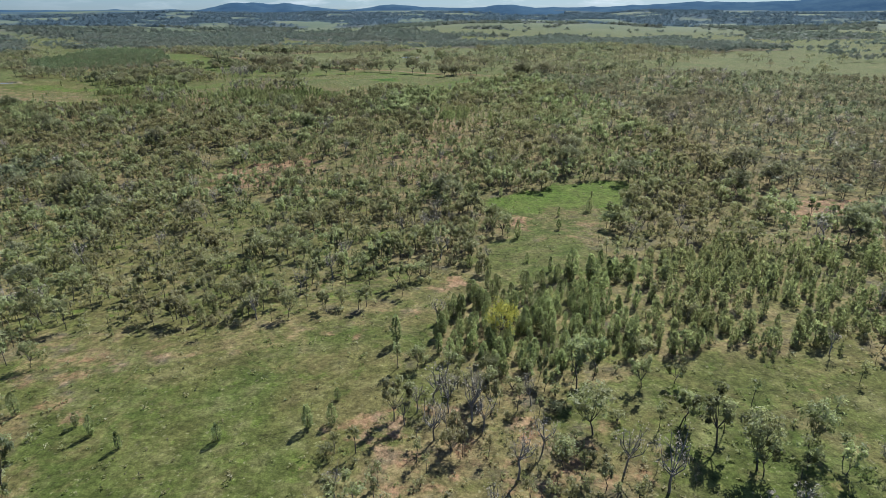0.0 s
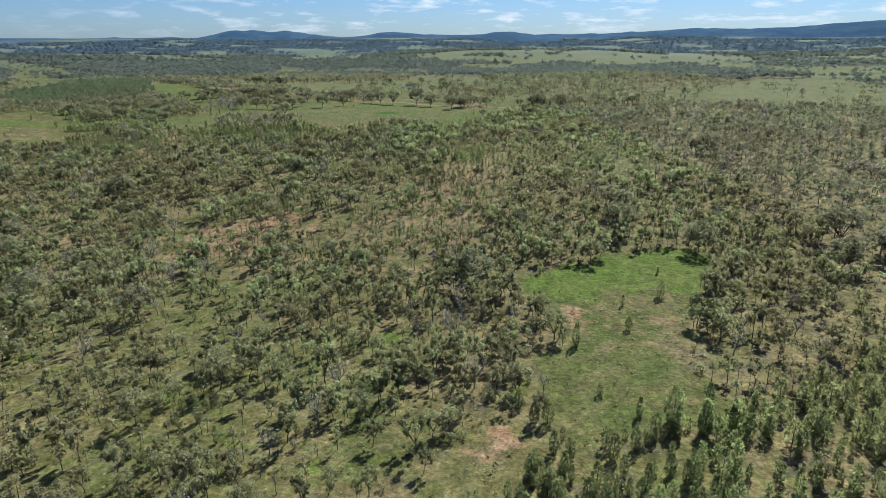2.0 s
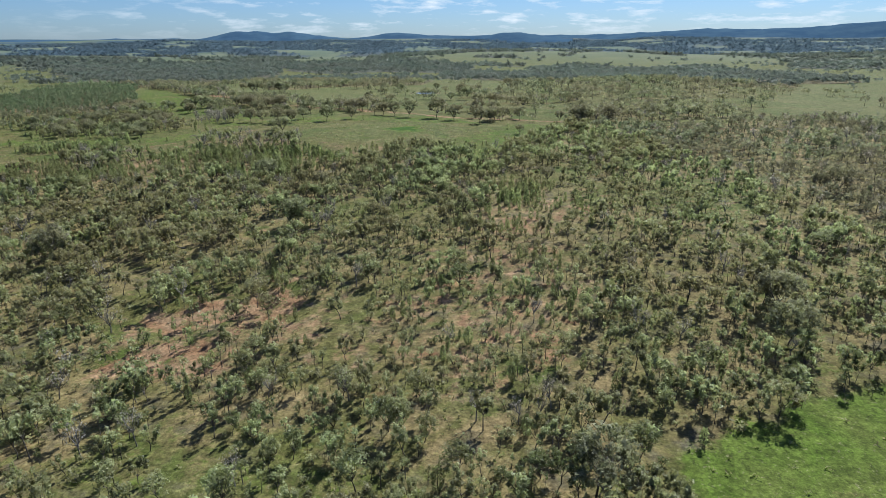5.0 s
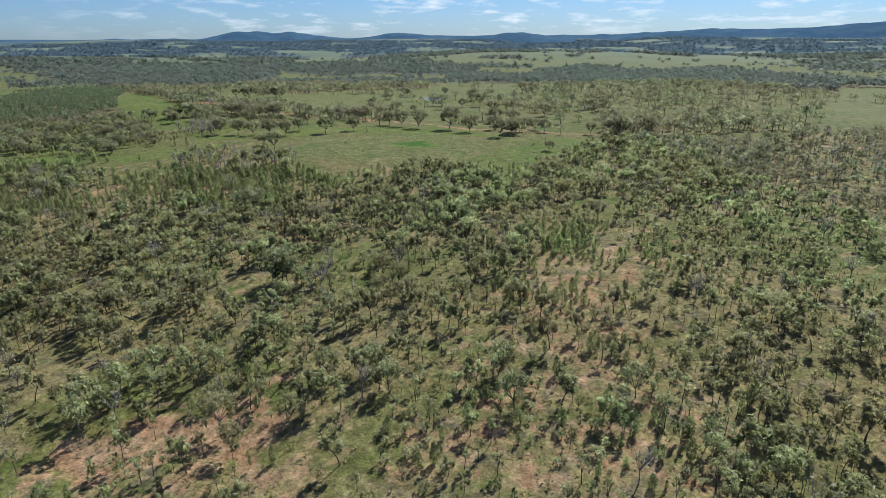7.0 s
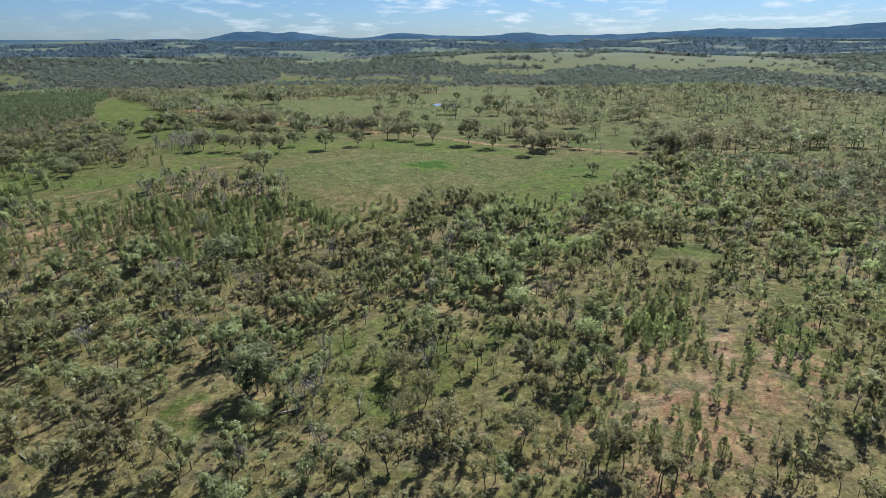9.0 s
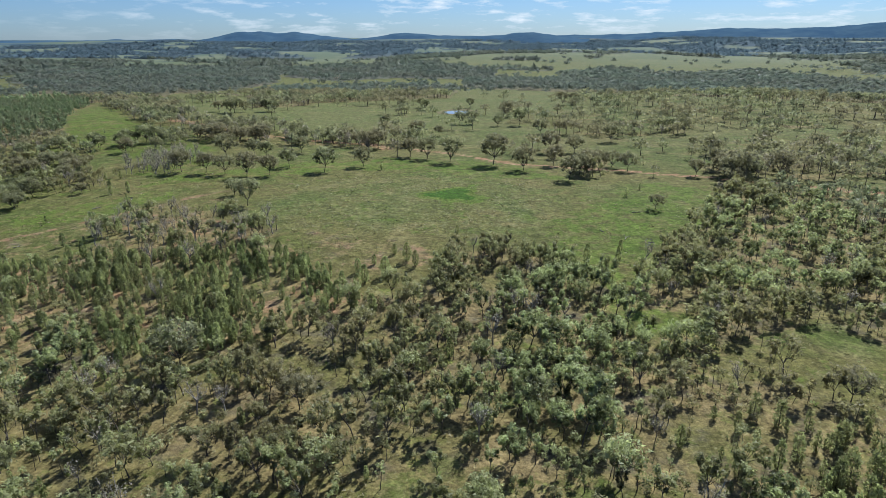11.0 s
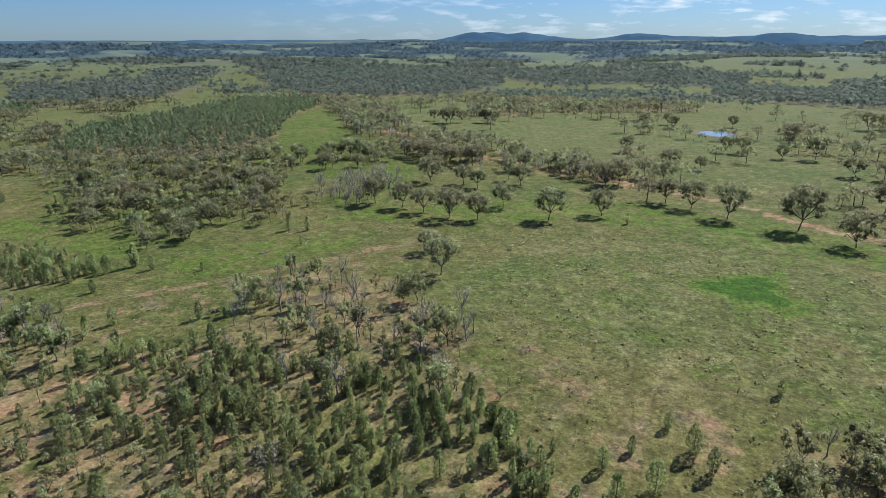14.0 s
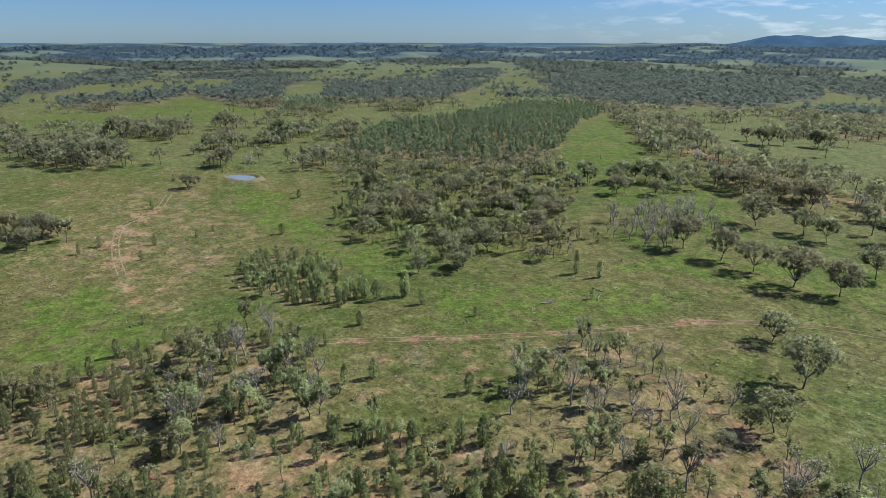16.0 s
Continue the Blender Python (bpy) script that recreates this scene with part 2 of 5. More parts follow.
def zone(kind, *corners):
    ZONES.append((kind, np.array(corners, float)))


def inside(x, y, corners):
    hit = np.zeros(x.shape, bool)
    for (x0, y0), (x1, y1) in zip(corners, np.roll(corners, -1, 0)):
        if y0 != y1:
            hit ^= ((y0 > y) != (y1 > y)) & (x < (x1 - x0) * (y - y0) / (y1 - y0) + x0)
    return hit


KINDS = ("paddock", "wood", "open", "lush", "bare", "cypress", "redcyp", "regrowth", "scrub", "dead", "pine", "belt", "sparse", "farwood", "patch", "thin", "redopen", "green", "dry", "wash", "dense", "cypwood", "tufty", "brush", "grove", "tall", "woodland", "meadow", "glade", "thinwood", "thicket", "closed", "sparsewood")
zone("wood", (-340, -200), (300, -200), (300, 400), (140, 430), (63, 432), (45, 420), (14, 375), (2, 359), (-12, 348), (-5, 357), (-16, 371), (-26, 380), (-35, 368), (-42, 352),
     (-53, 353), (-70, 357), (-76, 375), (-105, 404), (-123, 394), (-119, 372), (-156, 335), (-195, 330), (-340, 330))
zone("dense", (-260, 90), (-95, 115), (-52, 132), (-48, 150), (-80, 195), (-92, 240), (-72, 300), (-95, 335), (-260, 335))
zone("glade", (-76, 96), (-119, 160), (-86, 173), (-44, 168), (-11, 147), (10, 136), (7, 122), (-9, 113), (-32, 97), (-56, 95))
zone("glade", (-59, 141), (-75, 177), (-62, 192), (-35, 188), (-8, 171), (2, 174), (6, 159), (-2, 137))
zone("thinwood", (-86, 210), (-89, 249), (-61, 258), (-30, 231), (-21, 276), (13, 276), (16, 228), (4, 191), (-10, 185), (-36, 195))
zone("closed", (-116, 270), (-149, 322), (-156, 362), (-110, 370), (-72, 355), (-56, 308), (-63, 288), (-79, 269), (-96, 261))
zone("closed", (35, 137), (58, 175), (75, 182), (43, 135))
zone("closed", (9, 187), (16, 209), (43, 212), (68, 203), (63, 191), (42, 188), (31, 187), (19, 183))
zone("closed", (2, 353), (20, 391), (45, 413), (118, 402), (75, 336), (43, 335), (28, 342), (14, 340))
zone("open", (-70, 87), (-55, 92), (-34, 88), (-25, 94), (-14, 97), (1, 113), (8, 117), (9, 108), (1, 103), (-4, 90), (-7, 83), (1, 75), (-6, 72), (-10, 65), (-15, 59), (-19, 50), (-46, 50), (-54, 68), (-66, 74))
zone("bare", (-32, 89), (-25, 95), (-14, 101), (-3, 113), (5, 117), (8, 117), (-2, 107), (-12, 98), (-20, 92), (-27, 88))
zone("open", (9, 117), (12, 133), (19, 147), (15, 158), (11, 169), (28, 181), (39, 186), (61, 188), (50, 160), (39, 154), (35, 136), (34, 126), (38, 120), (37, 111), (15, 112))
zone("lush", (11, 169), (28, 181), (39, 186), (61, 188), (51, 165), (35, 165), (24, 164))
zone("dry", (17, 159), (27, 164), (43, 166), (49, 158), (43, 146), (31, 135), (22, 136), (20, 144), (17, 148))
zone("lush", (-14, 139), (-16, 149), (-11, 153), (-10, 145))
zone("open", (12, 68), (24, 74), (36, 81), (54, 83), (57, 78), (50, 70), (35, 72), (23, 67), (16, 68))
zone("dry", (-50, 57), (-71, 88), (-64, 95), (-47, 96), (-27, 95), (-14, 100), (0, 116), (2, 109), (-11, 92), (-34, 86), (-49, 80), (-44, 69), (-25, 63), (-15, 62), (-11, 76), (-5, 76), (-7, 67), (-16, 55))
zone("thin", (-62, 74), (-50, 66), (-46, 40), (62, 40), (66, 84), (54, 83), (57, 78), (50, 70), (35, 72), (23, 67), (12, 68), (-4, 73), (-10, 65), (-15, 59), (-19, 50), (-46, 50), (-54, 68))
zone("open", (-50, 66), (-22, 46), (-15, 59), (-6, 72), (-30, 74))
zone("scrub", (-12, 46), (-9, 64), (-6, 71), (4, 75), (13, 72), (13, 65), (23, 62), (20, 46))
zone("bare", (-15, 67), (-9, 73), (-3, 72), (-5, 66), (-11, 64))
zone("cypress", (-4, 90), (2, 103), (9, 111), (25, 113), (40, 123), (66, 131), (96, 124), (70, 86), (54, 83), (37, 84), (24, 80), (10, 76), (2, 81))
zone("bare", (88, 155), (102, 168), (123, 165), (116, 154), (101, 151))
zone("bare", (15, 158), (19, 147), (22, 150), (24, 158), (19, 161))
zone("regrowth", (-65, 200), (-82, 216), (-78, 232), (-60, 232), (-46, 226), (-40, 215), (-50, 205))
zone("wash", (-80, 221), (-76, 230), (-66, 237), (-54, 237), (-48, 228), (-51, 221), (-61, 223), (-70, 219))
zone("wash", (-82, 205), (-80, 212), (-70, 217), (-60, 215), (-56, 205), (-66, 200))
zone("wash", (-20, 222), (-14, 231), (-4, 237), (-1, 234), (-11, 227), (-15, 222))
zone("regrowth", (-28, 196), (-30, 220), (-18, 238), (-6, 274), (14, 279), (19, 252), (16, 228), (13, 199))
zone("regrowth", (21, 302), (46, 312), (82, 314), (68, 292), (37, 285))
zone("redopen", (-4, 283), (12, 298), (27, 289), (33, 274), (19, 252), (7, 253), (11, 260), (2, 270), (-7, 271))
zone("regrowth", (23, 298), (42, 310), (55, 307), (38, 281), (25, 285))
zone("dense", (19, 235), (36, 246), (90, 262), (90, 190), (11, 195), (11, 214))
zone("dense", (-50, 330), (-41, 345), (-18, 349), (-11, 338), (6, 362), (29, 390), (65, 392), (34, 344), (13, 337), (7, 325), (1, 308), (-54, 310))
zone("dense", (6, 199), (13, 214), (33, 221), (57, 206), (63, 190), (35, 188), (20, 196), (10, 187))
zone("dense", (-19, 152), (-12, 175), (6, 183), (9, 173), (1, 151))
zone("dense", (-9, 122), (-5, 154), (10, 162), (11, 143), (7, 120), (-4, 114))
zone("dense", (-139, 342), (-109, 337), (-85, 316), (-82, 291), (-105, 289))
zone("dense", (44, 132), (56, 169), (89, 181), (86, 160), (67, 148))
zone("dense", (-31, 304), (-1, 352), (22, 374), (36, 351), (14, 312), (-14, 300))
zone("dense", (-12, 340), (-5, 357), (-16, 371), (-26, 379), (-35, 368), (-42, 352), (-40, 344), (-28, 346))
zone("dense", (2, 352), (14, 375), (45, 420), (63, 432), (110, 425), (70, 380), (30, 350))
zone("open", (-195, 338), (-183, 343), (-173, 357), (-175, 366), (-158, 376), (-142, 373), (-124, 373), (-121, 382), (-126, 395), (-105, 399), (-92, 392), (-80, 394), (-92, 462), (-119, 460),
     (-131, 466), (-138, 444), (-165, 410), (-206, 417), (-257, 456), (-302, 448), (-357, 373), (-340, 330))
zone("open", (-146, 412), (-143, 427), (-141, 452), (-123, 459), (-104, 451), (-87, 467), (-65, 491), (-45, 486), (-23, 473), (-2, 464), (12, 444), (29, 441), (52, 432), (23, 383), (6, 367),
     (-5, 361), (-8, 366), (-17, 377), (-26, 379), (-33, 375), (-39, 361), (-42, 352), (-53, 353), (-60, 362), (-68, 368), (-76, 375), (-77, 383), (-85, 397), (-105, 404), (-123, 394), (-127, 385))
zone("dry", (-152, 373), (-149, 386), (-133, 397), (-121, 412), (-106, 422), (-98, 419), (-97, 396), (-99, 389), (-106, 401), (-126, 393), (-133, 378), (-134, 365), (-135, 360))
zone("dry", (-218, 342), (-247, 349), (-243, 355), (-263, 371), (-306, 395), (-297, 411), (-274, 421), (-228, 408), (-213, 388), (-201, 373), (-195, 362), (-230, 368), (-230, 356))
zone("green", (-192, 342), (-222, 354), (-209, 366), (-190, 367), (-178, 362), (-178, 350))
zone("green", (-284, 426), (-281, 434), (-241, 422), (-224, 426), (-203, 415), (-187, 420), (-169, 407), (-183, 402), (-212, 413), (-243, 413))
zone("tufty", (-92, 398), (-66, 386), (-46, 388), (-20, 386), (-8, 398), (-4, 420), (-10, 440), (-40, 447), (-84, 446), (-92, 420))
zone("green", (-9, 397), (27, 438), (52, 432), (23, 383), (6, 367), (-7, 368))
zone("green", (-16, 380), (-10, 372), (-5, 357), (-6, 348), (-8, 336), (-2, 334), (5, 333), (8, 340), (0, 346), (2, 357), (11, 368), (23, 386))
zone("open", (11, 333), (19, 336), (9, 320), (5, 326))
zone("dry", (-75, 375), (-74, 387), (-63, 392), (-49, 383), (-40, 377), (-37, 368), (-53, 359))
zone("wash", (-72, 370), (-73, 377), (-69, 378), (-68, 373))
zone("green", (-283, 432), (-266, 438), (-236, 422), (-237, 413), (-261, 415))
zone("green", (-206, 417), (-195, 431), (-173, 413), (-180, 403))
zone("green", (-195, 338), (-217, 342), (-227, 359), (-208, 367), (-184, 358), (-183, 345))
zone("dry", (-217, 342), (-287, 358), (-279, 386), (-242, 393), (-211, 379), (-227, 359))
zone("green", (-162, 407), (-133, 434), (-115, 433), (-123, 416), (-148, 393))
zone("dry", (-154, 377), (-133, 396), (-114, 418), (-108, 415), (-126, 395), (-129, 381), (-143, 372))
zone("green", (-207, 525), (-250, 597), (-294, 698), (-258, 669), (-202, 569), (-159, 531), (-127, 494), (-129, 468), (-146, 507), (-181, 534))
zone("dry", (-229, 368), (-244, 376), (-246, 384), (-232, 386), (-215, 381), (-212, 374))
zone("green", (-140, 440), (-60, 462), (-20, 447), (0, 440), (10, 448), (-20, 476), (-62, 490), (-130, 465))
zone("patch", (-45, 420), (-38, 428), (-31, 429), (-26, 422), (-28, 416), (-35, 416), (-42, 418))
zone("cypress", (-119, 372), (-111, 384), (-92, 375), (-74, 371), (-61, 365), (-70, 357), (-72, 348), (-81, 340), (-97, 340))
zone("redcyp", (-61, 365), (-53, 357), (-52, 346), (-60, 338), (-80, 340), (-70, 357))
zone("redcyp", (-85, 352), (-74, 362), (-53, 357), (-48, 340), (-85, 336))
zone("scrub", (-115, 384), (-129, 406), (-105, 404), (-81, 392), (-75, 375), (-92, 375))
zone("scrub", (-116, 375), (-125, 393), (-108, 401), (-99, 394), (-87, 391), (-86, 389), (-106, 372))
zone("redcyp", (-156, 325), (-186, 336), (-167, 350), (-147, 348), (-142, 354), (-138, 361), (-127, 368), (-117, 376), (-106, 372), (-90, 345), (-100, 330))
zone("cypwood", (-122, 377), (-104, 375), (-91, 372), (-80, 367), (-73, 364), (-75, 356), (-85, 351), (-92, 344), (-103, 346), (-114, 362))
zone("wood", (-156, 350), (-172, 362), (-168, 371), (-153, 372), (-142, 365), (-143, 354), (-147, 348))
zone("redcyp", (-181, 362), (-162, 354), (-140, 362), (-124, 352), (-124, 331), (-150, 322), (-190, 330), (-179, 345))
zone("brush", (-181, 362), (-174, 371), (-157, 374), (-144, 366), (-148, 356), (-162, 354))
zone("cypwood", (-184, 334), (-179, 347), (-162, 353), (-143, 346), (-133, 338), (-148, 322), (-186, 325))
zone("cypress", (-200, 384), (-213, 392), (-210, 402), (-198, 406), (-172, 396), (-165, 388), (-178, 382))
zone("meadow", (-155, 695), (-74, 737), (-46, 899), (-20, 1056), (121, 1195), (141, 1070), (169, 872), (180, 776), (77, 605), (26, 603), (8, 552), (-36, 586), (-70, 585), (-120, 634))
zone("woodland", (-215, 801), (-216, 873), (-156, 925), (-65, 969), (-24, 897), (-33, 764), (-75, 752), (-136, 717), (-170, 725))
zone("woodland", (-266, 582), (-548, 990), (-777, 1495), (-588, 1505), (-316, 1229), (-237, 1016), (-298, 889), (-345, 885), (-313, 764), (-291, 664))
zone("woodland", (-255, 1104), (-283, 1440), (-55, 1428), (51, 1314), (19, 1119), (-114, 1117), (-176, 1044))
zone("woodland", (142, 1044), (274, 1220), (423, 1242), (417, 956), (302, 782), (258, 822), (250, 937), (179, 932))
zone("meadow", (335, 1816), (464, 1936), (646, 1596), (606, 1245), (464, 1028), (448, 1295), (306, 1319), (241, 1468))
zone("woodland", (154, 1200), (239, 1418), (306, 1319), (212, 1175))
zone("sparse", (54, 705), (217, 861), (290, 764), (185, 605), (123, 588), (70, 586), (40, 598))
zone("wood", (101, 547), (121, 582), (185, 605), (139, 536), (112, 537))
zone("belt", (14, 542), (23, 574), (86, 557), (80, 533), (51, 530))
zone("meadow", (9, 496), (27, 528), (93, 531), (129, 520), (105, 483), (59, 456), (27, 459), (13, 486))
zone("meadow", (-227, 757), (-253, 842), (-211, 788), (-163, 699), (-122, 684), (-143, 649), (-171, 651))
zone("green", (-207, 526), (-231, 575), (-259, 651), (-220, 608), (-185, 549), (-149, 500), (-156, 484), (-183, 501))
zone("green", (-525, 410), (-568, 439), (-553, 476), (-588, 508), (-642, 563), (-624, 580), (-546, 565), (-486, 564), (-452, 548), (-449, 506), (-462, 467), (-476, 432))
zone("tall", (-374, 386), (-403, 392), (-420, 408), (-418, 422), (-386, 426), (-335, 415), (-336, 404), (-355, 392))
zone("tall", (-411, 439), (-439, 455), (-451, 476), (-431, 485), (-393, 466), (-385, 446))
zone("tall", (-418, 489), (-444, 506), (-441, 519), (-404, 501))
zone("tall", (-343, 441), (-363, 458), (-370, 475), (-344, 469), (-337, 450))
zone("tall", (-314, 434), (-323, 440), (-318, 450), (-307, 445))
zone("tall", (-295, 411), (-302, 416), (-297, 422), (-288, 420))
zone("tall", (-344, 469), (-363, 484), (-381, 522), (-360, 519), (-344, 504), (-334, 478))
zone("tall", (-288, 453), (-303, 465), (-309, 483), (-298, 487), (-282, 473), (-280, 462))
zone("tall", (-335, 506), (-352, 524), (-359, 550), (-337, 536), (-324, 514))
zone("tall", (-473, 399), (-426, 389), (-408, 393), (-440, 403), (-473, 404))
zone("tall", (-261, 352), (-285, 357), (-282, 365), (-266, 371), (-257, 368), (-258, 359))
zone("woodland", (-596, 468), (-633, 491), (-662, 546), (-705, 607), (-639, 582), (-588, 521))
zone("woodland", (-665, 589), (-712, 667), (-635, 673), (-539, 617), (-532, 572), (-578, 580), (-624, 580))
zone("woodland", (-814, 473), (-891, 527), (-814, 543), (-751, 499))
zone("woodland", (-536, 643), (-631, 740), (-685, 870), (-616, 881), (-565, 905), (-471, 745), (-478, 683), (-472, 619))
zone("pine", (-478, 573), (-554, 624), (-549, 653), (-482, 627), (-436, 587))
zone("sparse", (-424, 531), (-461, 562), (-430, 592), (-452, 697), (-512, 823), (-522, 957), (-433, 870), (-399, 722), (-374, 619), (-366, 555), (-378, 532))
zone("meadow", (-639, 669), (-721, 759), (-673, 772), (-545, 656), (-565, 634))
zone("meadow", (-734, 818), (-980, 1068), (-932, 1177), (-740, 1021), (-731, 911), (-638, 777))
zone("meadow", (-1815, 1328), (-1840, 1567), (-1660, 1654), (-1198, 1264), (-1275, 1137))
zone("meadow", (-679, 443), (-735, 481), (-705, 523), (-655, 498), (-623, 453))
zone("pine", (-329, 517), (-349, 558), (-355, 621), (-384, 716), (-406, 830), (-352, 784), (-291, 696), (-275, 641), (-225, 549), (-225, 528), (-228, 510), (-246, 504), (-269, 501), (-287, 494), (-309, 498))
zone("grove", (-279, 469), (-299, 494), (-283, 494), (-266, 498), (-244, 502), (-226, 508), (-222, 525), (-222, 542), (-188, 510), (-179, 494), (-184, 487), (-171, 471), (-172, 461), (-150, 457), (-146, 444), (-155, 437), (-165, 433), (-164, 416), (-173, 414), (-187, 420), (-216, 424), (-247, 448))
zone("green", (-204, 518), (-224, 549), (-263, 620), (-288, 692), (-269, 679), (-221, 594), (-181, 552), (-144, 522), (-124, 484), (-128, 470), (-141, 487), (-160, 509), (-179, 503))
zone("grove", (-173, 499), (-184, 521), (-181, 535), (-165, 547), (-151, 516), (-160, 504))
zone("dead", (-146, 455), (-156, 471), (-157, 488), (-143, 499), (-135, 481), (-135, 459))
zone("belt", (-328, 773), (-290, 746), (-222, 660), (-167, 582), (-138, 564), (-109, 558), (-102, 519), (-110, 515), (-124, 516), (-143, 524), (-175, 548), (-209, 583), (-262, 664))
zone("meadow", (-277, 764), (-294, 854), (-198, 775), (-133, 700), (-111, 572), (-141, 574), (-170, 591), (-220, 662))
zone("woodland", (-167, 663), (-189, 755), (-156, 834), (-133, 700), (-146, 681))
zone("woodland", (-433, 870), (-552, 1137), (-611, 1531), (-470, 1457), (-270, 1068), (-237, 980), (-255, 874), (-313, 863), (-343, 840))
zone("meadow", (-658, 1462), (-773, 1739), (-658, 1779), (-430, 1499), (-522, 1576), (-646, 1607))
zone("sparsewood", (45, 428), (70, 500), (120, 522), (200, 526), (122, 409), (76, 421))
zone("sparsewood", (-3, 594), (6, 672), (51, 623), (77, 577), (68, 534), (26, 553))
zone("woodland", (-20, 945), (-1, 1150), (140, 1105), (228, 906), (396, 990), (404, 829), (290, 659), (185, 669), (132, 782))
zone("sparsewood", (41, 654), (83, 795), (141, 663), (273, 634), (204, 531), (100, 546), (77, 577))
zone("belt", (-116, 542), (-83, 535), (-45, 522), (-45, 511), (-66, 506), (-97, 516))
zone("belt", (1, 442), (22, 487), (28, 478), (21, 456), (6, 440))
zone("belt", (45, 445), (60, 470), (110, 480), (140, 440), (63, 432))
zone("thinwood", (19, 283), (30, 311), (65, 318), (97, 300), (73, 264), (62, 275), (42, 280))
zone("glade", (-58, 281), (-59, 298), (-45, 303), (-18, 302), (-3, 293), (-7, 274), (-21, 271), (-35, 269), (-48, 271))
zone("dry", (-72, 270), (-75, 281), (-70, 283), (-59, 277), (-60, 270), (-64, 266))
zone("thin", (-49, 273), (-50, 286), (-43, 286), (-38, 279), (-40, 273))
zone("open", (14, 322), (19, 336), (30, 336), (36, 326), (30, 317), (19, 318))
zone("thinwood", (24, 297), (29, 305), (38, 305), (52, 302), (40, 284), (31, 287))
zone("redopen", (-5, 274), (-3, 286), (4, 289), (12, 299), (19, 292), (28, 285), (35, 283), (24, 269), (15, 265), (10, 256), (-1, 259), (-8, 265), (-21, 268), (-21, 271))
zone("cypress", (-6, 304), (1, 314), (21, 309), (18, 299), (7, 285), (0, 289))
zone("dense", (-109, 300), (-118, 332), (-98, 344), (-68, 336), (-57, 321), (-62, 300), (-74, 291), (-88, 285))
zone("redcyp", (-127, 324), (-147, 354), (-132, 356), (-114, 329), (-118, 321))
zone("cypress", (-102, 358), (-99, 364), (-90, 367), (-79, 366), (-70, 359), (-76, 352), (-86, 347), (-100, 350))
zone("cypwood", (-95, 331), (-107, 349), (-85, 345), (-75, 351), (-68, 353), (-61, 346), (-64, 331))
zone("redcyp", (-184, 335), (-173, 351), (-161, 354), (-134, 359), (-130, 368), (-122, 371), (-113, 367), (-135, 347), (-157, 329))
zone("brush", (-163, 348), (-170, 359), (-172, 367), (-164, 373), (-154, 373), (-143, 365), (-143, 353), (-151, 346))
zone("thicket", (-122, 379), (-123, 389), (-115, 398), (-106, 399), (-99, 388), (-104, 375), (-113, 371))
zone("scrub", (-99, 388), (-95, 393), (-80, 397), (-80, 395), (-101, 376), (-104, 375))
zone("closed", (-86, 261), (-117, 309), (-104, 308), (-84, 292), (-80, 282), (-72, 268), (-58, 261))
zone("closed", (8, 254), (15, 265), (24, 270), (33, 273), (19, 253))
zone("closed", (-2, 351), (5, 363), (24, 388), (46, 422), (74, 436), (18, 350), (8, 344), (8, 353))
zone("closed", (-38, 352), (-36, 368), (-29, 377), (-17, 373), (-14, 362), (-5, 356), (-9, 346), (-19, 338), (-32, 338))


def cover_at(x, y):
    """The kind of cover at each place, as an index into KINDS. Far land turns to woods in patches."""
    x, y = np.asarray(x, float), np.asarray(y, float)
    r = np.hypot(x, y - 200)
    kind = np.zeros(x.shape, int)
    kind[(r > 620) & (waves(x, y, 210, 0.7) + 0.8 * ease(1000, 2300, r) > 0.48)] = KINDS.index("farwood")
    wander_x, wander_y = x + 2.5 * waves(x, y, 9, 2.0), y + 2.5 * waves(x, y, 9, 5.0)
    for name, corners in ZONES:
        kind[inside(wander_x, wander_y, corners)] = KINDS.index(name)
    return kind


def stepped(parts):
    """Grid lines: (start, end, step at start, step at end) pieces joined up."""
    lines = []
    for a, b, s0, s1 in parts:
        v = a
        while v < b - 0.25 * s1:
            lines.append(v)
            v += s0 + (s1 - s0) * (v - a) / (b - a)
    return np.array(lines + [parts[-1][1]], float)


def road_mask(x, y, line, width):
    """1 on a track along the line, falling to 0 beside it."""
    best = np.full(x.shape, 1e9)
    for (x0, y0), (x1, y1) in zip(line, line[1:]):
        dx, dy = x1 - x0, y1 - y0
        u = np.clip(((x - x0) * dx + (y - y0) * dy) / (dx * dx + dy * dy), 0, 1)
        best = np.minimum(best, np.hypot(x - x0 - u * dx, y - y0 - u * dy))
    return 1 - ease(width * 0.35, width, best)


GULLY = [(-195, 588), (-156, 563), (-138, 553), (-118, 539), (-96, 529), (-71, 524), (-62, 509)]
ROAD = [(-50, 508), (-30, 495), (-20, 481), (-10, 472), (-1, 468), (17, 460), (28, 455), (38, 449), (50, 444), (63, 434), (110, 405), (160, 385)]
TRACK = [(-159, 377), (-149, 386), (-138, 396), (-128, 406), (-120, 415), (-114, 423), (-107, 430)]
RUTS = [(-275, 398), (-266, 383), (-251, 376), (-232, 370), (-218, 367), (-205, 365), (-198, 365)]
SOIL = {"sparsewood": 0.15, "closed": 0.12, "glade": 0.12, "thinwood": 0.3, "thicket": 0.3, "open": 0.12, "green": 0.05, "tall": 0.15, "meadow": 0.05, "brush": 0.3, "cypwood": 0.4, "bare": 0.62, "wash": 0.66, "dry": 0.3, "redcyp": 0.42, "redopen": 0.46, "regrowth": 0.42, "scrub": 0.36, "thin": 0.2, "wood": 0.2, "dense": 0.15, "cypress": 0.25, "dead": 0.2, "belt": 0.25}
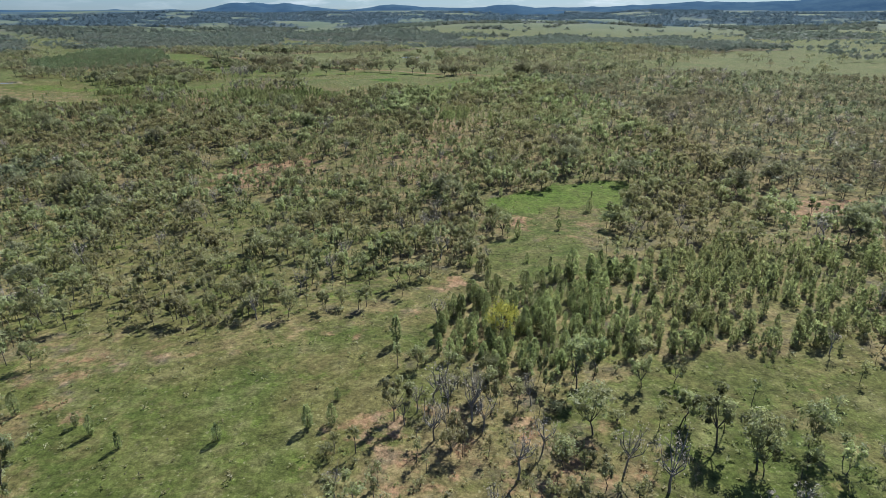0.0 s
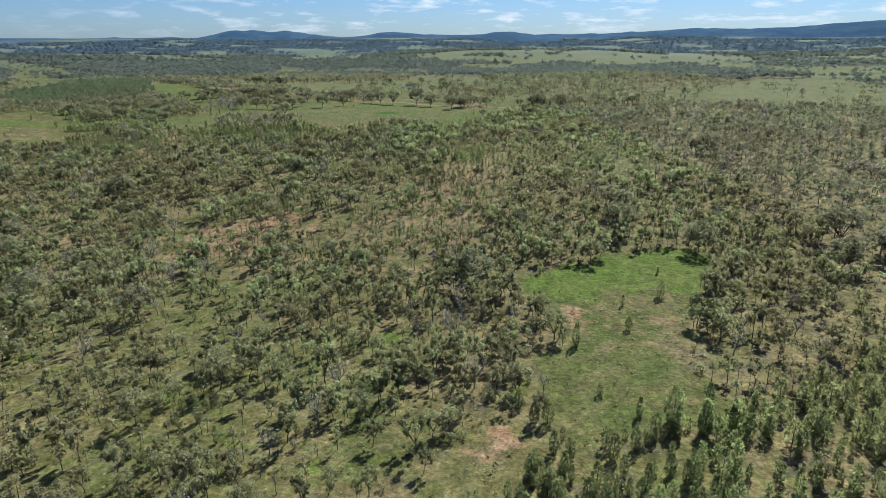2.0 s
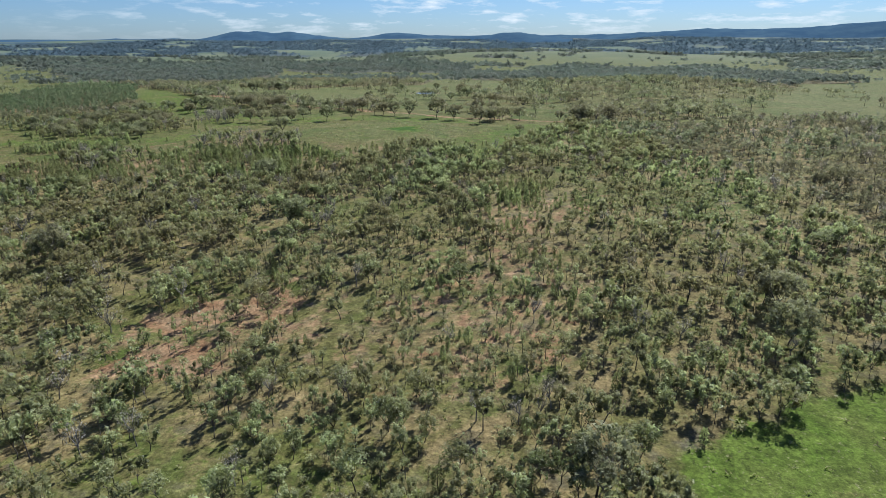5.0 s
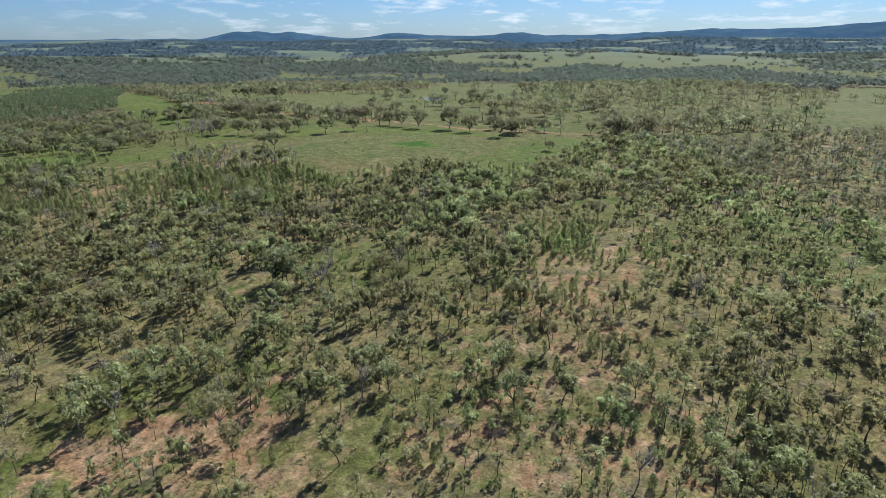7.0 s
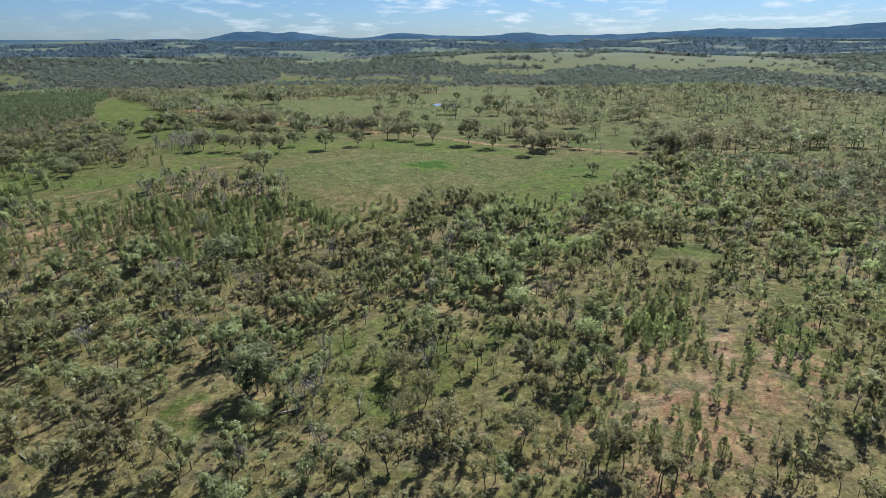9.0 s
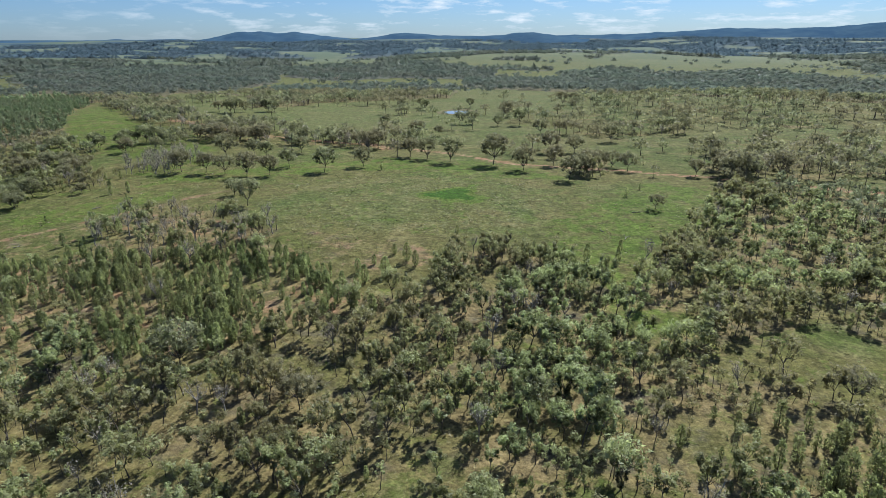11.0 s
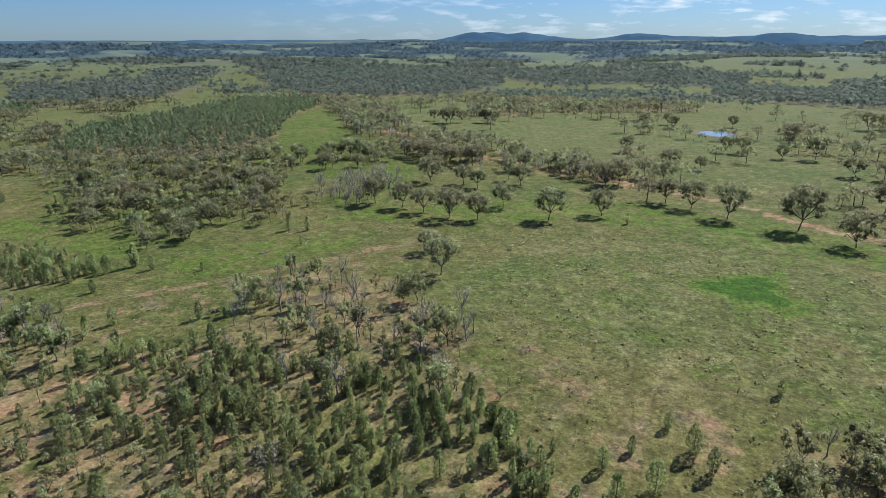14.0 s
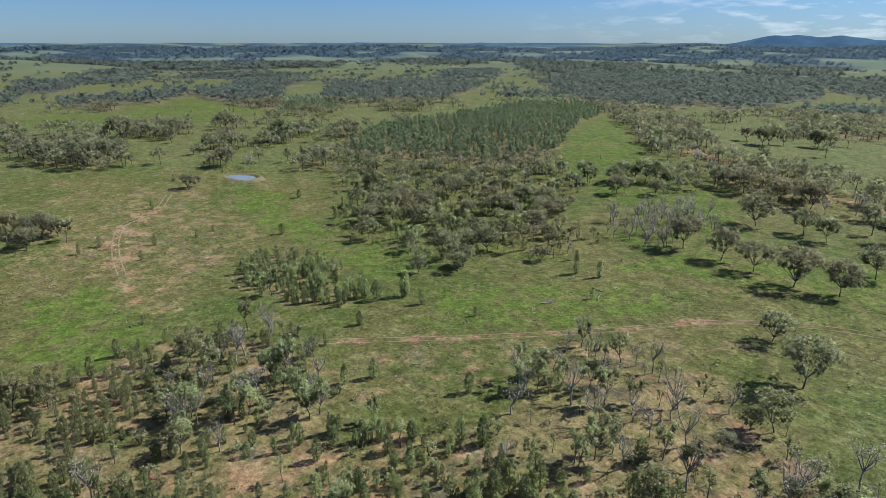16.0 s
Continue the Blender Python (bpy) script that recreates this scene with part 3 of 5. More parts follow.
LUSH = {"sparsewood": 0.25, "closed": 0.25, "grove": 0.4, "glade": 0.33, "thinwood": 0.2, "thicket": 0.35, "redcyp": 0.25, "meadow": 0.25, "tall": 0.3, "cypwood": 0.3, "tufty": 0.3, "lush": 0.95, "patch": 2.0, "green": 0.56, "open": 0.3, "thin": 0.3, "wood": 0.25, "dense": 0.3, "dead": 0.5, "belt": 0.3, "cypress": 0.35, "paddock": 0.2}
LITTER = {"sparsewood": 0.3, "closed": 1.0, "glade": 0.48, "thinwood": 0.4, "thicket": 0.75, "tall": 0.5, "woodland": 0.9, "grove": 0.4, "brush": 0.7, "cypwood": 0.8, "dry": 0.5, "wash": 0.5, "dense": 0.8, "wood": 0.75, "farwood": 1.0, "cypress": 0.7, "redcyp": 0.7, "redopen": 0.7, "regrowth": 0.7, "scrub": 0.7, "thin": 0.3, "dead": 0.5, "belt": 0.5, "pine": 1.0, "sparse": 0.2}


def softened(grid, times):
    for _ in range(times):
        pad = np.pad(grid, 1, mode="edge")
        grid = (pad[1:-1, 1:-1] * 2 + pad[:-2, 1:-1] + pad[2:, 1:-1] + pad[1:-1, :-2] + pad[1:-1, 2:]) / 6
    return grid


def build_ground():
    gx = stepped([(-4900, -900, 260, 60), (-900, -300, 40, 8), (-300, -240, 5, 2.6), (-240, 110, 2.6, 2.6), (110, 300, 3, 12), (300, 1000, 14, 60), (1000, 4900, 60, 260)])
    gy = stepped([(-4900, -200, 300, 60), (-200, 40, 40, 4), (40, 500, 2.8, 2.8), (500, 800, 2.6, 10), (800, 1600, 11, 30), (1600, 4900, 32, 110)])
    x, y = np.meshgrid(gx, gy)
    z = height(x, y)
    kind = cover_at(x, y)
    masks = {}
    for name, table in (("soil", SOIL), ("lush", LUSH), ("litter", LITTER)):
        masks[name] = softened(np.array([table.get(k, 0.0) for k in KINDS])[kind], 1)
    masks["soil"] = np.maximum(masks["soil"], np.maximum(0.9 * road_mask(x, y, ROAD, 2.4), 0.5 * road_mask(x, y, TRACK, 2.6)))
    masks["soil"] = np.maximum(masks["soil"], np.maximum(0.45 * road_mask(x, y, RUTS, 9.0), 0.62 * road_mask(x, y, GULLY, 5.5)))
    masks["pale"] = softened(np.isin(kind, [KINDS.index(k) for k in ("paddock", "sparse", "meadow")]).astype(float), 1) * ease(250, 420, np.hypot(x, y - 200))
    masks["tuft"] = softened((kind == KINDS.index("tufty")).astype(float), 3)
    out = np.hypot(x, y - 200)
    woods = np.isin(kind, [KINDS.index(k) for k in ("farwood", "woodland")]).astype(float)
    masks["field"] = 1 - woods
    # How much painted haze the ground takes: more with distance, sooner under woods.
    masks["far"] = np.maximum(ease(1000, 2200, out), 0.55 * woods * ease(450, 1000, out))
    worn = softened(np.isin(kind, [KINDS.index(k) for k in ("bare", "wash", "regrowth")]).astype(float), 1)
    gullies = softened((kind == KINDS.index("wash")).astype(float), 1)
    z = z + 0.12 * worn * waves(x, y, 7, 6.1) - gullies * (0.5 + 0.8 * np.abs(waves(x, y, 6, 8.2))) - 0.15 * road_mask(x, y, ROAD, 2.6)
    ny, nx = x.shape
    at = np.arange(nx * ny).reshape(ny, nx)
    faces = np.stack([at[:-1, :-1], at[:-1, 1:], at[1:, 1:], at[1:, :-1]], -1).reshape(-1, 4)
    mesh = bpy.data.meshes.new("ground")
    mesh.vertices.add(nx * ny)
    mesh.vertices.foreach_set("co", np.stack([x, y, z], -1).ravel())
    mesh.loops.add(faces.size)
    mesh.loops.foreach_set("vertex_index", faces.ravel())
    mesh.polygons.add(len(faces))
    mesh.polygons.foreach_set("loop_start", np.arange(0, faces.size, 4))
    mesh.polygons.foreach_set("use_smooth", np.ones(len(faces), bool))
    for name, values in masks.items():
        mesh.attributes.new(name, "FLOAT", "POINT").data.foreach_set("value", values.ravel().astype(np.float32))
    mesh.update()
    mesh.validate()
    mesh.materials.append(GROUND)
    return tagged(new("ground", mesh), "rolling grazing land with green and tan grass and patches of red soil", "ground", kind="structure")


build_ground()


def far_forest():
    # The hills' blue is air haze painted into the forest colour.
    s = Shader("haze_tinted_forest")
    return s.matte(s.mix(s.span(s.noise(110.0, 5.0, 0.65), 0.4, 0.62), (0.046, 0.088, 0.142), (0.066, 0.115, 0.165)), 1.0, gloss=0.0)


FOREST = far_forest()


def hill(crest, depth, base, seed):
    """A far wooded hill or range: crest is x, y, z along its top; it falls away on both sides."""
    crest = np.array(crest, float)
    along = np.r_[0, np.cumsum(np.hypot(*np.diff(crest[:, :2], axis=0).T))]
    s = np.linspace(0, along[-1], 70)
    x, y, z = (np.interp(s, along, crest[:, k]) for k in range(3))
    z = softened(np.stack([z] * 3, 1), 3)[:, 1] + 2.5 * waves(s, 0 * s, 90, seed)
    out = np.stack([x, y], -1) - (-60, 250)
    out /= np.linalg.norm(out, axis=1)[:, None]
    rows = []
    for u in np.linspace(-1, 1, 13):
        fall = math.cos(u * math.pi / 2) ** 1.4
        rough = 1.5 * waves(s + 300 * u, 0 * s + 500 * u, 60, seed)
        rows.append(np.stack([x + out[:, 0] * depth * u, y + out[:, 1] * depth * u, base + (z - base) * fall + rough * fall], -1))
    grid = np.array(rows)
    at = np.arange(13 * 70).reshape(13, 70)
    quads = np.stack([at[:-1, :-1], at[:-1, 1:], at[1:, 1:], at[1:, :-1]], -1).reshape(-1, 4)
    mesh = bpy.data.meshes.new("distant_hill")
    mesh.from_pydata(grid.reshape(-1, 3).tolist(), [], quads.tolist())
    mesh.polygons.foreach_set("use_smooth", np.ones(len(quads), bool))
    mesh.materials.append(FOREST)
    return tagged(new("distant_hill", mesh), "far hill covered with forest, tinted blue-grey for haze", "hill", kind="structure")


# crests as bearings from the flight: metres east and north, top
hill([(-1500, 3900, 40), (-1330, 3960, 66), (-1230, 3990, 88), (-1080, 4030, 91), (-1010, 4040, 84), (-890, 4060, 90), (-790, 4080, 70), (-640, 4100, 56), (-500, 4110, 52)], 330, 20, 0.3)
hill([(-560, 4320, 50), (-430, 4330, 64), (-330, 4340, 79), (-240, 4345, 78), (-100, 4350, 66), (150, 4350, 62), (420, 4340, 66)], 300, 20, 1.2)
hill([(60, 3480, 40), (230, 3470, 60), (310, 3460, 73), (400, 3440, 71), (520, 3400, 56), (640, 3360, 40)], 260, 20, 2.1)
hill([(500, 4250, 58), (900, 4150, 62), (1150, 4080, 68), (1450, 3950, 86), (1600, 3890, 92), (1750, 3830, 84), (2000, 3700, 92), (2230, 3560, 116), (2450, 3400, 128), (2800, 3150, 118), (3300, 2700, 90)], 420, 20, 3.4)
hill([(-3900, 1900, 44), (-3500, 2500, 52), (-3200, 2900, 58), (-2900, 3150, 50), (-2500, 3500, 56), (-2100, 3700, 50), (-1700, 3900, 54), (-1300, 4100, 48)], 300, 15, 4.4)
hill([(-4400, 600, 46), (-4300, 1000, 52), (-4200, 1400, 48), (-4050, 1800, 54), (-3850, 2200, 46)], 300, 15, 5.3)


# ---- plant shapes, one metre tall, to be scaled ----
def tube(points, radii, sides=5):
    """A tapered limb along the points; returns vertices and triangles."""
    points, verts, faces = np.array(points, float), [], []
    for n, (p, r) in enumerate(zip(points, radii)):
        ahead = points[min(n + 1, len(points) - 1)] - points[max(n - 1, 0)]
        ahead = ahead / (np.linalg.norm(ahead) + 1e-9)
        side = np.cross(ahead, (0.3, 1, 0.1))
        side /= np.linalg.norm(side)
        up = np.cross(side, ahead)
        for k in range(sides):
            a = 2 * math.pi * k / sides
            verts.append(p + r * (math.cos(a) * side + math.sin(a) * up))
    for n in range(len(points) - 1):
        for k in range(sides):
            a, b = n * sides + k, n * sides + (k + 1) % sides
            faces += [(a, b, b + sides), (a, b + sides, a + sides)]
    return np.array(verts), np.array(faces)


def joined(pieces):
    verts, faces, start = [], [], 0
    for v, f in pieces:
        verts.append(v)
        faces.append(f + start)
        start += len(v)
    return np.concatenate(verts), np.concatenate(faces)


def sprays(rng, centres, outward, size, flat=0.0, stray=0.55, slim=0.36, rise=0.0):
    """One slim leafy dart at each centre, facing roughly outward and hanging a little."""
    n = len(centres)
    normal = outward + rng.normal(0, stray, (n, 3)) + (0, 0, flat)
    normal /= np.linalg.norm(normal, axis=1)[:, None] + 1e-9
    side = np.cross(normal, rng.normal(0, 1, (n, 3)))
    side /= np.linalg.norm(side, axis=1)[:, None] + 1e-9
    if rise:
        side = side * (1 - rise) + np.array((0, 0, rise)) + outward * 0.35 * rise
        side /= np.linalg.norm(side, axis=1)[:, None]
        normal = np.cross(side, rng.normal(0, 1, (n, 3)))
        normal /= np.linalg.norm(normal, axis=1)[:, None] + 1e-9
    up = np.cross(side, normal)
    size = size * rng.uniform(0.6, 1.4, n)
    corners = []
    for along, across in ((1.45, 0.0), (-0.75, 1.0), (-0.6, -1.0)):
        a = size * (along + rng.uniform(-0.25, 0.25, n))
        b = size * slim * 1.6 * (across + rng.uniform(-0.3, 0.3, n))
        corners.append(centres + a[:, None] * side + b[:, None] * up)
    return np.stack(corners, 1).reshape(-1, 3), np.arange(3 * n).reshape(n, 3)


def ball(rng, n, inner=0.5):
    d = rng.normal(0, 1, (n, 3))
    d /= np.linalg.norm(d, axis=1)[:, None]
    return d * rng.uniform(inner**3, 1, n)[:, None] ** (1 / 3), d


def far_gum(seed, detail, spread):
    """A eucalypt seen from afar: trunk and ragged sprays gathered in uneven heads."""
    rng = np.random.default_rng(seed)
    wood = tube([(0, 0, -0.03), (rng.normal(0, 0.03), rng.normal(0, 0.03), 0.55)], [0.022, 0.012], 3)
    leaf, heads, turn = [], (9, 5, 3)[detail - 2], rng.uniform(0, 6.28)
    broad = spread > 0.4
    for k in range(heads):
        a, u = turn + 6.28 * k / heads, rng.uniform(0.05, 1.0)
        r = spread * 0.85 * math.sqrt(u)
        c = np.array([math.cos(a) * r, math.sin(a) * r, 0.27 + 0.5 * math.sqrt(1 - u * 0.9) * rng.uniform(0.6, 1.0)])
        radii = np.array([rng.uniform(0.35, 0.55) * spread, rng.uniform(0.35, 0.55) * spread, rng.uniform(0.12, 0.2)])
        q, d = ball(rng, (11 if broad else 5, 4, 3)[detail - 2], 0.2)
        leaf.append(sprays(rng, c + q * radii, d, (0.052 if broad else 0.075, 0.12, 0.165)[detail - 2] * (0.6 + 1.5 * spread), 0.1, 0.9, 0.6))
    return wood if detail < 3 else (wood[0][:3], np.array([(0, 1, 2)])), joined(leaf)


def far_conifer(seed, detail, width):
    rng = np.random.default_rng(seed)
    wood = tube([(0, 0, -0.03), (0, 0, 0.3)], [0.025, 0.02], 3)
    rings, sides, v, f = ((0.06, 0.5), (0.22, 1.0), (0.5, 0.85), (0.78, 0.5)) if detail == 2 else ((0.08, 0.8), (0.45, 1.0)), 5, [], []
    for z, w in rings:
        for k in range(sides):
            a = 6.28 * k / sides
            r = width * w * rng.uniform(0.7, 1.25)
            v.append((math.cos(a) * r, math.sin(a) * r, z + rng.uniform(-0.05, 0.05)))
    v.append((0.0, 0.0, 1.0))
    for n in range(len(rings) - 1):
        for k in range(sides):
            a, b = n * sides + k, n * sides + (k + 1) % sides
            f += [(a, b, b + sides), (a, b + sides, a + sides)]
    last = (len(rings) - 1) * sides
    f += [(last + k, last + (k + 1) % sides, len(v) - 1) for k in range(sides)]
    if detail > 2:
        return wood, (np.array(v), np.array(f))
    n = 44
    t, a = rng.uniform(0.0, 1.0, n), rng.uniform(0, 6.28, n)
    r = width * np.sin(np.clip(t * 0.85 + 0.15, 0, 1) * 3.0) ** 0.7 * rng.uniform(0.4, 1.1, n)
    c = np.stack([np.cos(a) * r, np.sin(a) * r, 0.06 + 0.9 * t], -1)
    return wood, sprays(rng, c, np.stack([np.cos(a), np.sin(a), 0.4 + 0 * a], -1), 0.12, 0, 0.7, 0.5)


def knit(pieces, host_end):
    """Join limbs to the trunk so that the wood is one piece: each limb's foot is tied to the trunk's top."""
    v, f = joined(pieces)
    ties, start = [], len(pieces[0][0])
    for w, _ in pieces[1:]:
        ties.append((host_end, start, start + 1))
        start += len(w)
    return v, np.concatenate([f, np.array(ties)]) if ties else f


def gum(seed, leaves, size, sides=5, spread=0.24, low=0.4, limbs=9, far=False):
    """A eucalypt: leaning trunk, rising forked limbs and thin airy foliage along them, with gaps between."""
    rng = np.random.default_rng(seed)
    lean = rng.normal(0, 0.04, 2)
    fork = rng.uniform(0.45, 1.0) * low
    p1 = np.array([lean[0] * 0.4 + rng.normal(0, 0.01), lean[1] * 0.4, fork * 0.55])
    p2 = np.array([lean[0], lean[1], fork])
    wood = [tube([(0, 0, -0.03), p2 + (0, 0, 0.25)], [0.016, 0.008], 3) if far else tube([(0, 0, -0.03), p1, p2], [0.017, 0.013, 0.0095], sides)]
    end, heads, turn = len(wood[0][0]) - 1, [], rng.uniform(0, 6.28)
    for k in range(limbs):
        a = turn + 6.28 * k / limbs + rng.normal(0, 0.5)
        r = spread * rng.uniform(0.25, 1.0)
        top = rng.uniform(0.62, 0.97) - 0.35 * max(0.0, r - 0.2)
        if low < 0.35 and spread > 0.31:
            r = spread * math.sqrt(rng.uniform(0.05, 1.0))
            top = 0.44 + 0.5 * math.sqrt(max(0.0, 1 - (r / spread) ** 2)) * rng.uniform(0.75, 1.0) + rng.uniform(-0.08, 0.05)
        tip = np.array([p2[0] + math.cos(a) * r, p2[1] + math.sin(a) * r, top])
        bend = p2 * 0.45 + tip * 0.55 + np.array([math.cos(a), math.sin(a), -1.2]) * 0.03 + rng.normal(0, 0.012, 3)
        if not far:
            wood.append(tube([p2, bend, tip] if sides > 4 else [p2, tip], [0.008, 0.0048, 0.002] if sides > 4 else [0.007, 0.002], 3))
        big = 1.9 if low < 0.35 and spread > 0.31 else 1.0
        heads.append((tip - (0, 0, 0.03), big * rng.uniform(0.075, 0.13), big * rng.uniform(0.06, 0.12)))
        heads.append((bend * 0.35 + tip * 0.65 + rng.normal(0, 0.02, 3), rng.uniform(0.04, 0.08), rng.uniform(0.06, 0.1)))
        if k % 2:
            heads.append((bend + (math.cos(a) * 0.05, math.sin(a) * 0.05, 0.0), rng.uniform(0.04, 0.07), 0.05))
    if low < 0.35 and spread > 0.31:
        for k in range(limbs + 4):
            a, u = turn + 2.4 * k, math.sqrt((k + 0.5) / (limbs + 4))
            c = np.array([p2[0] + math.cos(a) * u * spread * 0.9, p2[1] + math.sin(a) * u * spread * 0.9, 0.5 + 0.4 * math.sqrt(1 - 0.9 * u * u) * rng.uniform(0.55, 1.0)])
            heads.append((c, spread * rng.uniform(0.2, 0.34), rng.uniform(0.07, 0.13)))
    per, leaf = max(1, leaves // len(heads)), []
    for c, wide, tall in heads:
        q, d = ball(rng, max(1, int(per * rng.uniform(0.6, 1.4) + 0.5)), 0.0)
        leaf.append(sprays(rng, c + q * (wide, wide, tall), d, size, 0.35, 0.42, 0.6 if far else 0.5))
    return knit(wood, end), joined(leaf)


def conifer(seed, leaves, size, width=0.17, sides=5):
    """A young cypress pine: a slim ragged spindle on a short stem."""
    rng = np.random.default_rng(seed)
    wood = tube([(0, 0, -0.03), (0, 0, 0.2), (0.01, 0, 0.8)], [0.022, 0.018, 0.006], sides)
    t = rng.uniform(0, 1, leaves)
    profile = np.sin(np.clip(t * 0.9 + 0.07, 0, 1) ** 0.85 * math.pi) ** 0.6
    lumps = 1 + 0.12 * np.sin(t * 17 + rng.uniform(0, 6)) * rng.uniform(0.4, 1, leaves)
    a = rng.uniform(0, 2 * math.pi, leaves)
    r = width * profile * lumps * rng.uniform(0.6, 1.08, leaves)
    c = np.stack([np.cos(a) * r, np.sin(a) * r, 0.05 + 0.93 * t], -1)
    d = np.stack([np.cos(a), np.sin(a), 0.5 + 0 * a], -1)
    v, f = sprays(rng, c, d, size, 0.1, 0.9, 0.5, 0.5)
    return wood, (v, f)


def shrub(seed, leaves, size):
    """A low bush of several leafy mounds on short stems."""
    rng = np.random.default_rng(seed)
    wood, leaf = [], []
    for k in range(4 if leaves > 8 else 2):
        a, r = rng.uniform(0, 6.28), rng.uniform(0.1, 0.35)
        c = np.array([math.cos(a) * r, math.sin(a) * r, rng.uniform(0.4, 0.7)])
        if leaves > 50 or k == 0:
            wood.append(tube([(0, 0, -0.05), c], [0.03, 0.012], 3))
        q, d = ball(rng, leaves // 4, 0.4)
        leaf.append(sprays(rng, c + q * (rng.uniform(0.24, 0.36), rng.uniform(0.24, 0.36), 0.3), d, size, 0.2))
    return joined(wood), joined(leaf)


def bare_tree(seed, twigs, size, sides=4):
    """A leafless or dying tree: crooked trunk, many rising limbs, fine twigs."""
    rng = np.random.default_rng(seed)
    top = np.array([rng.normal(0, 0.05), rng.normal(0, 0.05), rng.uniform(0.3, 0.45)])
    wood = [tube([(0, 0, -0.03), top * 0.5 + (rng.normal(0, 0.02), rng.normal(0, 0.02), 0), top], [0.022, 0.017, 0.013], sides)]
    tips = []
    for k in range(8 if twigs > 20 else 5):
        a, r = rng.uniform(0, 6.28), rng.uniform(0.1, 0.3)
        tip = np.array([top[0] + math.cos(a) * r, top[1] + math.sin(a) * r, rng.uniform(0.6, 1.0)])
        bend = top * 0.45 + tip * 0.55 + (math.cos(a) * 0.05, math.sin(a) * 0.05, -0.05)
        wood.append(tube([top * rng.uniform(0.7, 1.0), bend, tip], [0.011, 0.007, 0.002], 3))
        tips += [bend, tip]
        for j in range(2 if twigs > 20 else 0):
            end = bend + (rng.normal(0, 0.08), rng.normal(0, 0.08), rng.uniform(0.08, 0.22))
            wood.append(tube([bend, end], [0.006, 0.002], 3))
            tips.append(end)
    n = max(2, twigs // len(tips))
    leaf = []
    for c in tips:
        q, d = ball(rng, n, 0.2)
        leaf.append(sprays(rng, c + q * 0.08, d, size, 0.0))
    return joined(wood), joined(leaf)


# Detail by reach: 0 close to the flight, 1 beside it, 2 far, 3 very far, 4 at the edge of sight.
SHAPES = {
    "gum": [[gum(10 + k, (850, 230)[d], (0.033, 0.055)[d], (5, 3)[d], (0.27, 0.33, 0.36, 0.23)[k % 4], (0.34, 0.28, 0.42, 0.46)[k % 4], ((9, 11, 8, 7)[k % 4], 6)[d]) for k in range((8, 6)[d])] for d in range(2)]
    + [[far_gum(20 + k, d, (0.29, 0.34, 0.38, 0.26)[k]) for k in range(4)] for d in (2, 3, 4)],
    "oldgum": [[gum(30 + k, (1700, 420)[d], (0.033, 0.062)[d], (5, 3)[d], (0.44, 0.5, 0.4)[k % 3], (0.28, 0.24, 0.32)[k % 3], ((14, 15, 12)[k % 3], 11)[d]) for k in range((6, 5)[d])] for d in range(2)]
    + [[far_gum(40 + k, d, (0.46, 0.52, 0.42)[k]) for k in range(3)] for d in (2, 3, 4)],
    "sapling": [[gum(50 + k, (190, 44)[d], (0.033, 0.064)[d], (4, 3)[d], 0.12, 0.5, 4 if d < 1 else 3, d > 0) for k in range(4)] for d in range(2)]
    + [[far_gum(60 + k, d, 0.15) for k in range(3)] for d in (4, 4, 4)],
    "cypress": [[conifer(70 + k, (460, 104)[d], (0.044, 0.088)[d], (0.16, 0.2, 0.235, 0.18)[k % 4], (4, 3)[d]) for k in range(4)] for d in range(2)]
    + [[far_conifer(80 + k, d, (0.19, 0.24, 0.21)[k]) for k in range(3)] for d in (2, 3, 4)],
    "shrub": [[shrub(90 + k, (96, 28, 8, 8, 8)[d], (0.11, 0.17, 0.36, 0.4, 0.4)[d]) for k in range(4)] for d in range(5)],
    "dead": [[bare_tree(110 + k, (200, 70, 40, 12, 8)[d], (0.022, 0.04, 0.062, 0.1, 0.1)[d], 4) for k in range(4)] for d in range(5)],
}


def copse(seed):
    """Several crowns grown together, twice as wide as tall."""
    rng, leaf = np.random.default_rng(seed), []
    for k in range(4):
        a, r = rng.uniform(0, 6.28), 0.8 * math.sqrt(rng.uniform(0, 1))
        c = np.array([math.cos(a) * r, math.sin(a) * r, 0.5 + 0.25 * rng.uniform(-1, 1) - 0.15 * r])
        q, d = ball(rng, 3, 0.2)
        leaf.append(sprays(rng, c + q * (0.4, 0.4, 0.26), d, 0.46, 0.2, 0.9, 0.6))
    return (leaf[0][0][:3], np.array([(0, 1, 2)])), joined(leaf)


SHAPES["copse"] = [[copse(150 + k) for k in range(4)]] * 5
SHAPES["tussock"] = []
for d in range(5):
    SHAPES["tussock"].append([])
    for k in range(4):
        rng = np.random.default_rng(130 + k)
        n = (7, 4, 3, 3, 3)[d]
        q = np.stack([rng.normal(0, 0.35, n), rng.normal(0, 0.35, n), rng.uniform(0.15, 0.5, n)], -1)
        tuft = sprays(rng, q, rng.normal(0, 1, (n, 3)) + (0, 0, 0.3), (0.34, 0.5, 0.6, 0.6, 0.6)[d], 0.0, 0.5, 0.4)
        SHAPES["tussock"][d].append(((tuft[0][:3], tuft[1][:1]), (tuft[0][3:], tuft[1][1:] - 3)))
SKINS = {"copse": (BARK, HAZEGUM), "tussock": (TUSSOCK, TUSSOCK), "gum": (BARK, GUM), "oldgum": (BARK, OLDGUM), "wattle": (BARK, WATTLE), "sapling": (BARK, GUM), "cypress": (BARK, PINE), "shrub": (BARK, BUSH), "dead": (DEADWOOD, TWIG)}
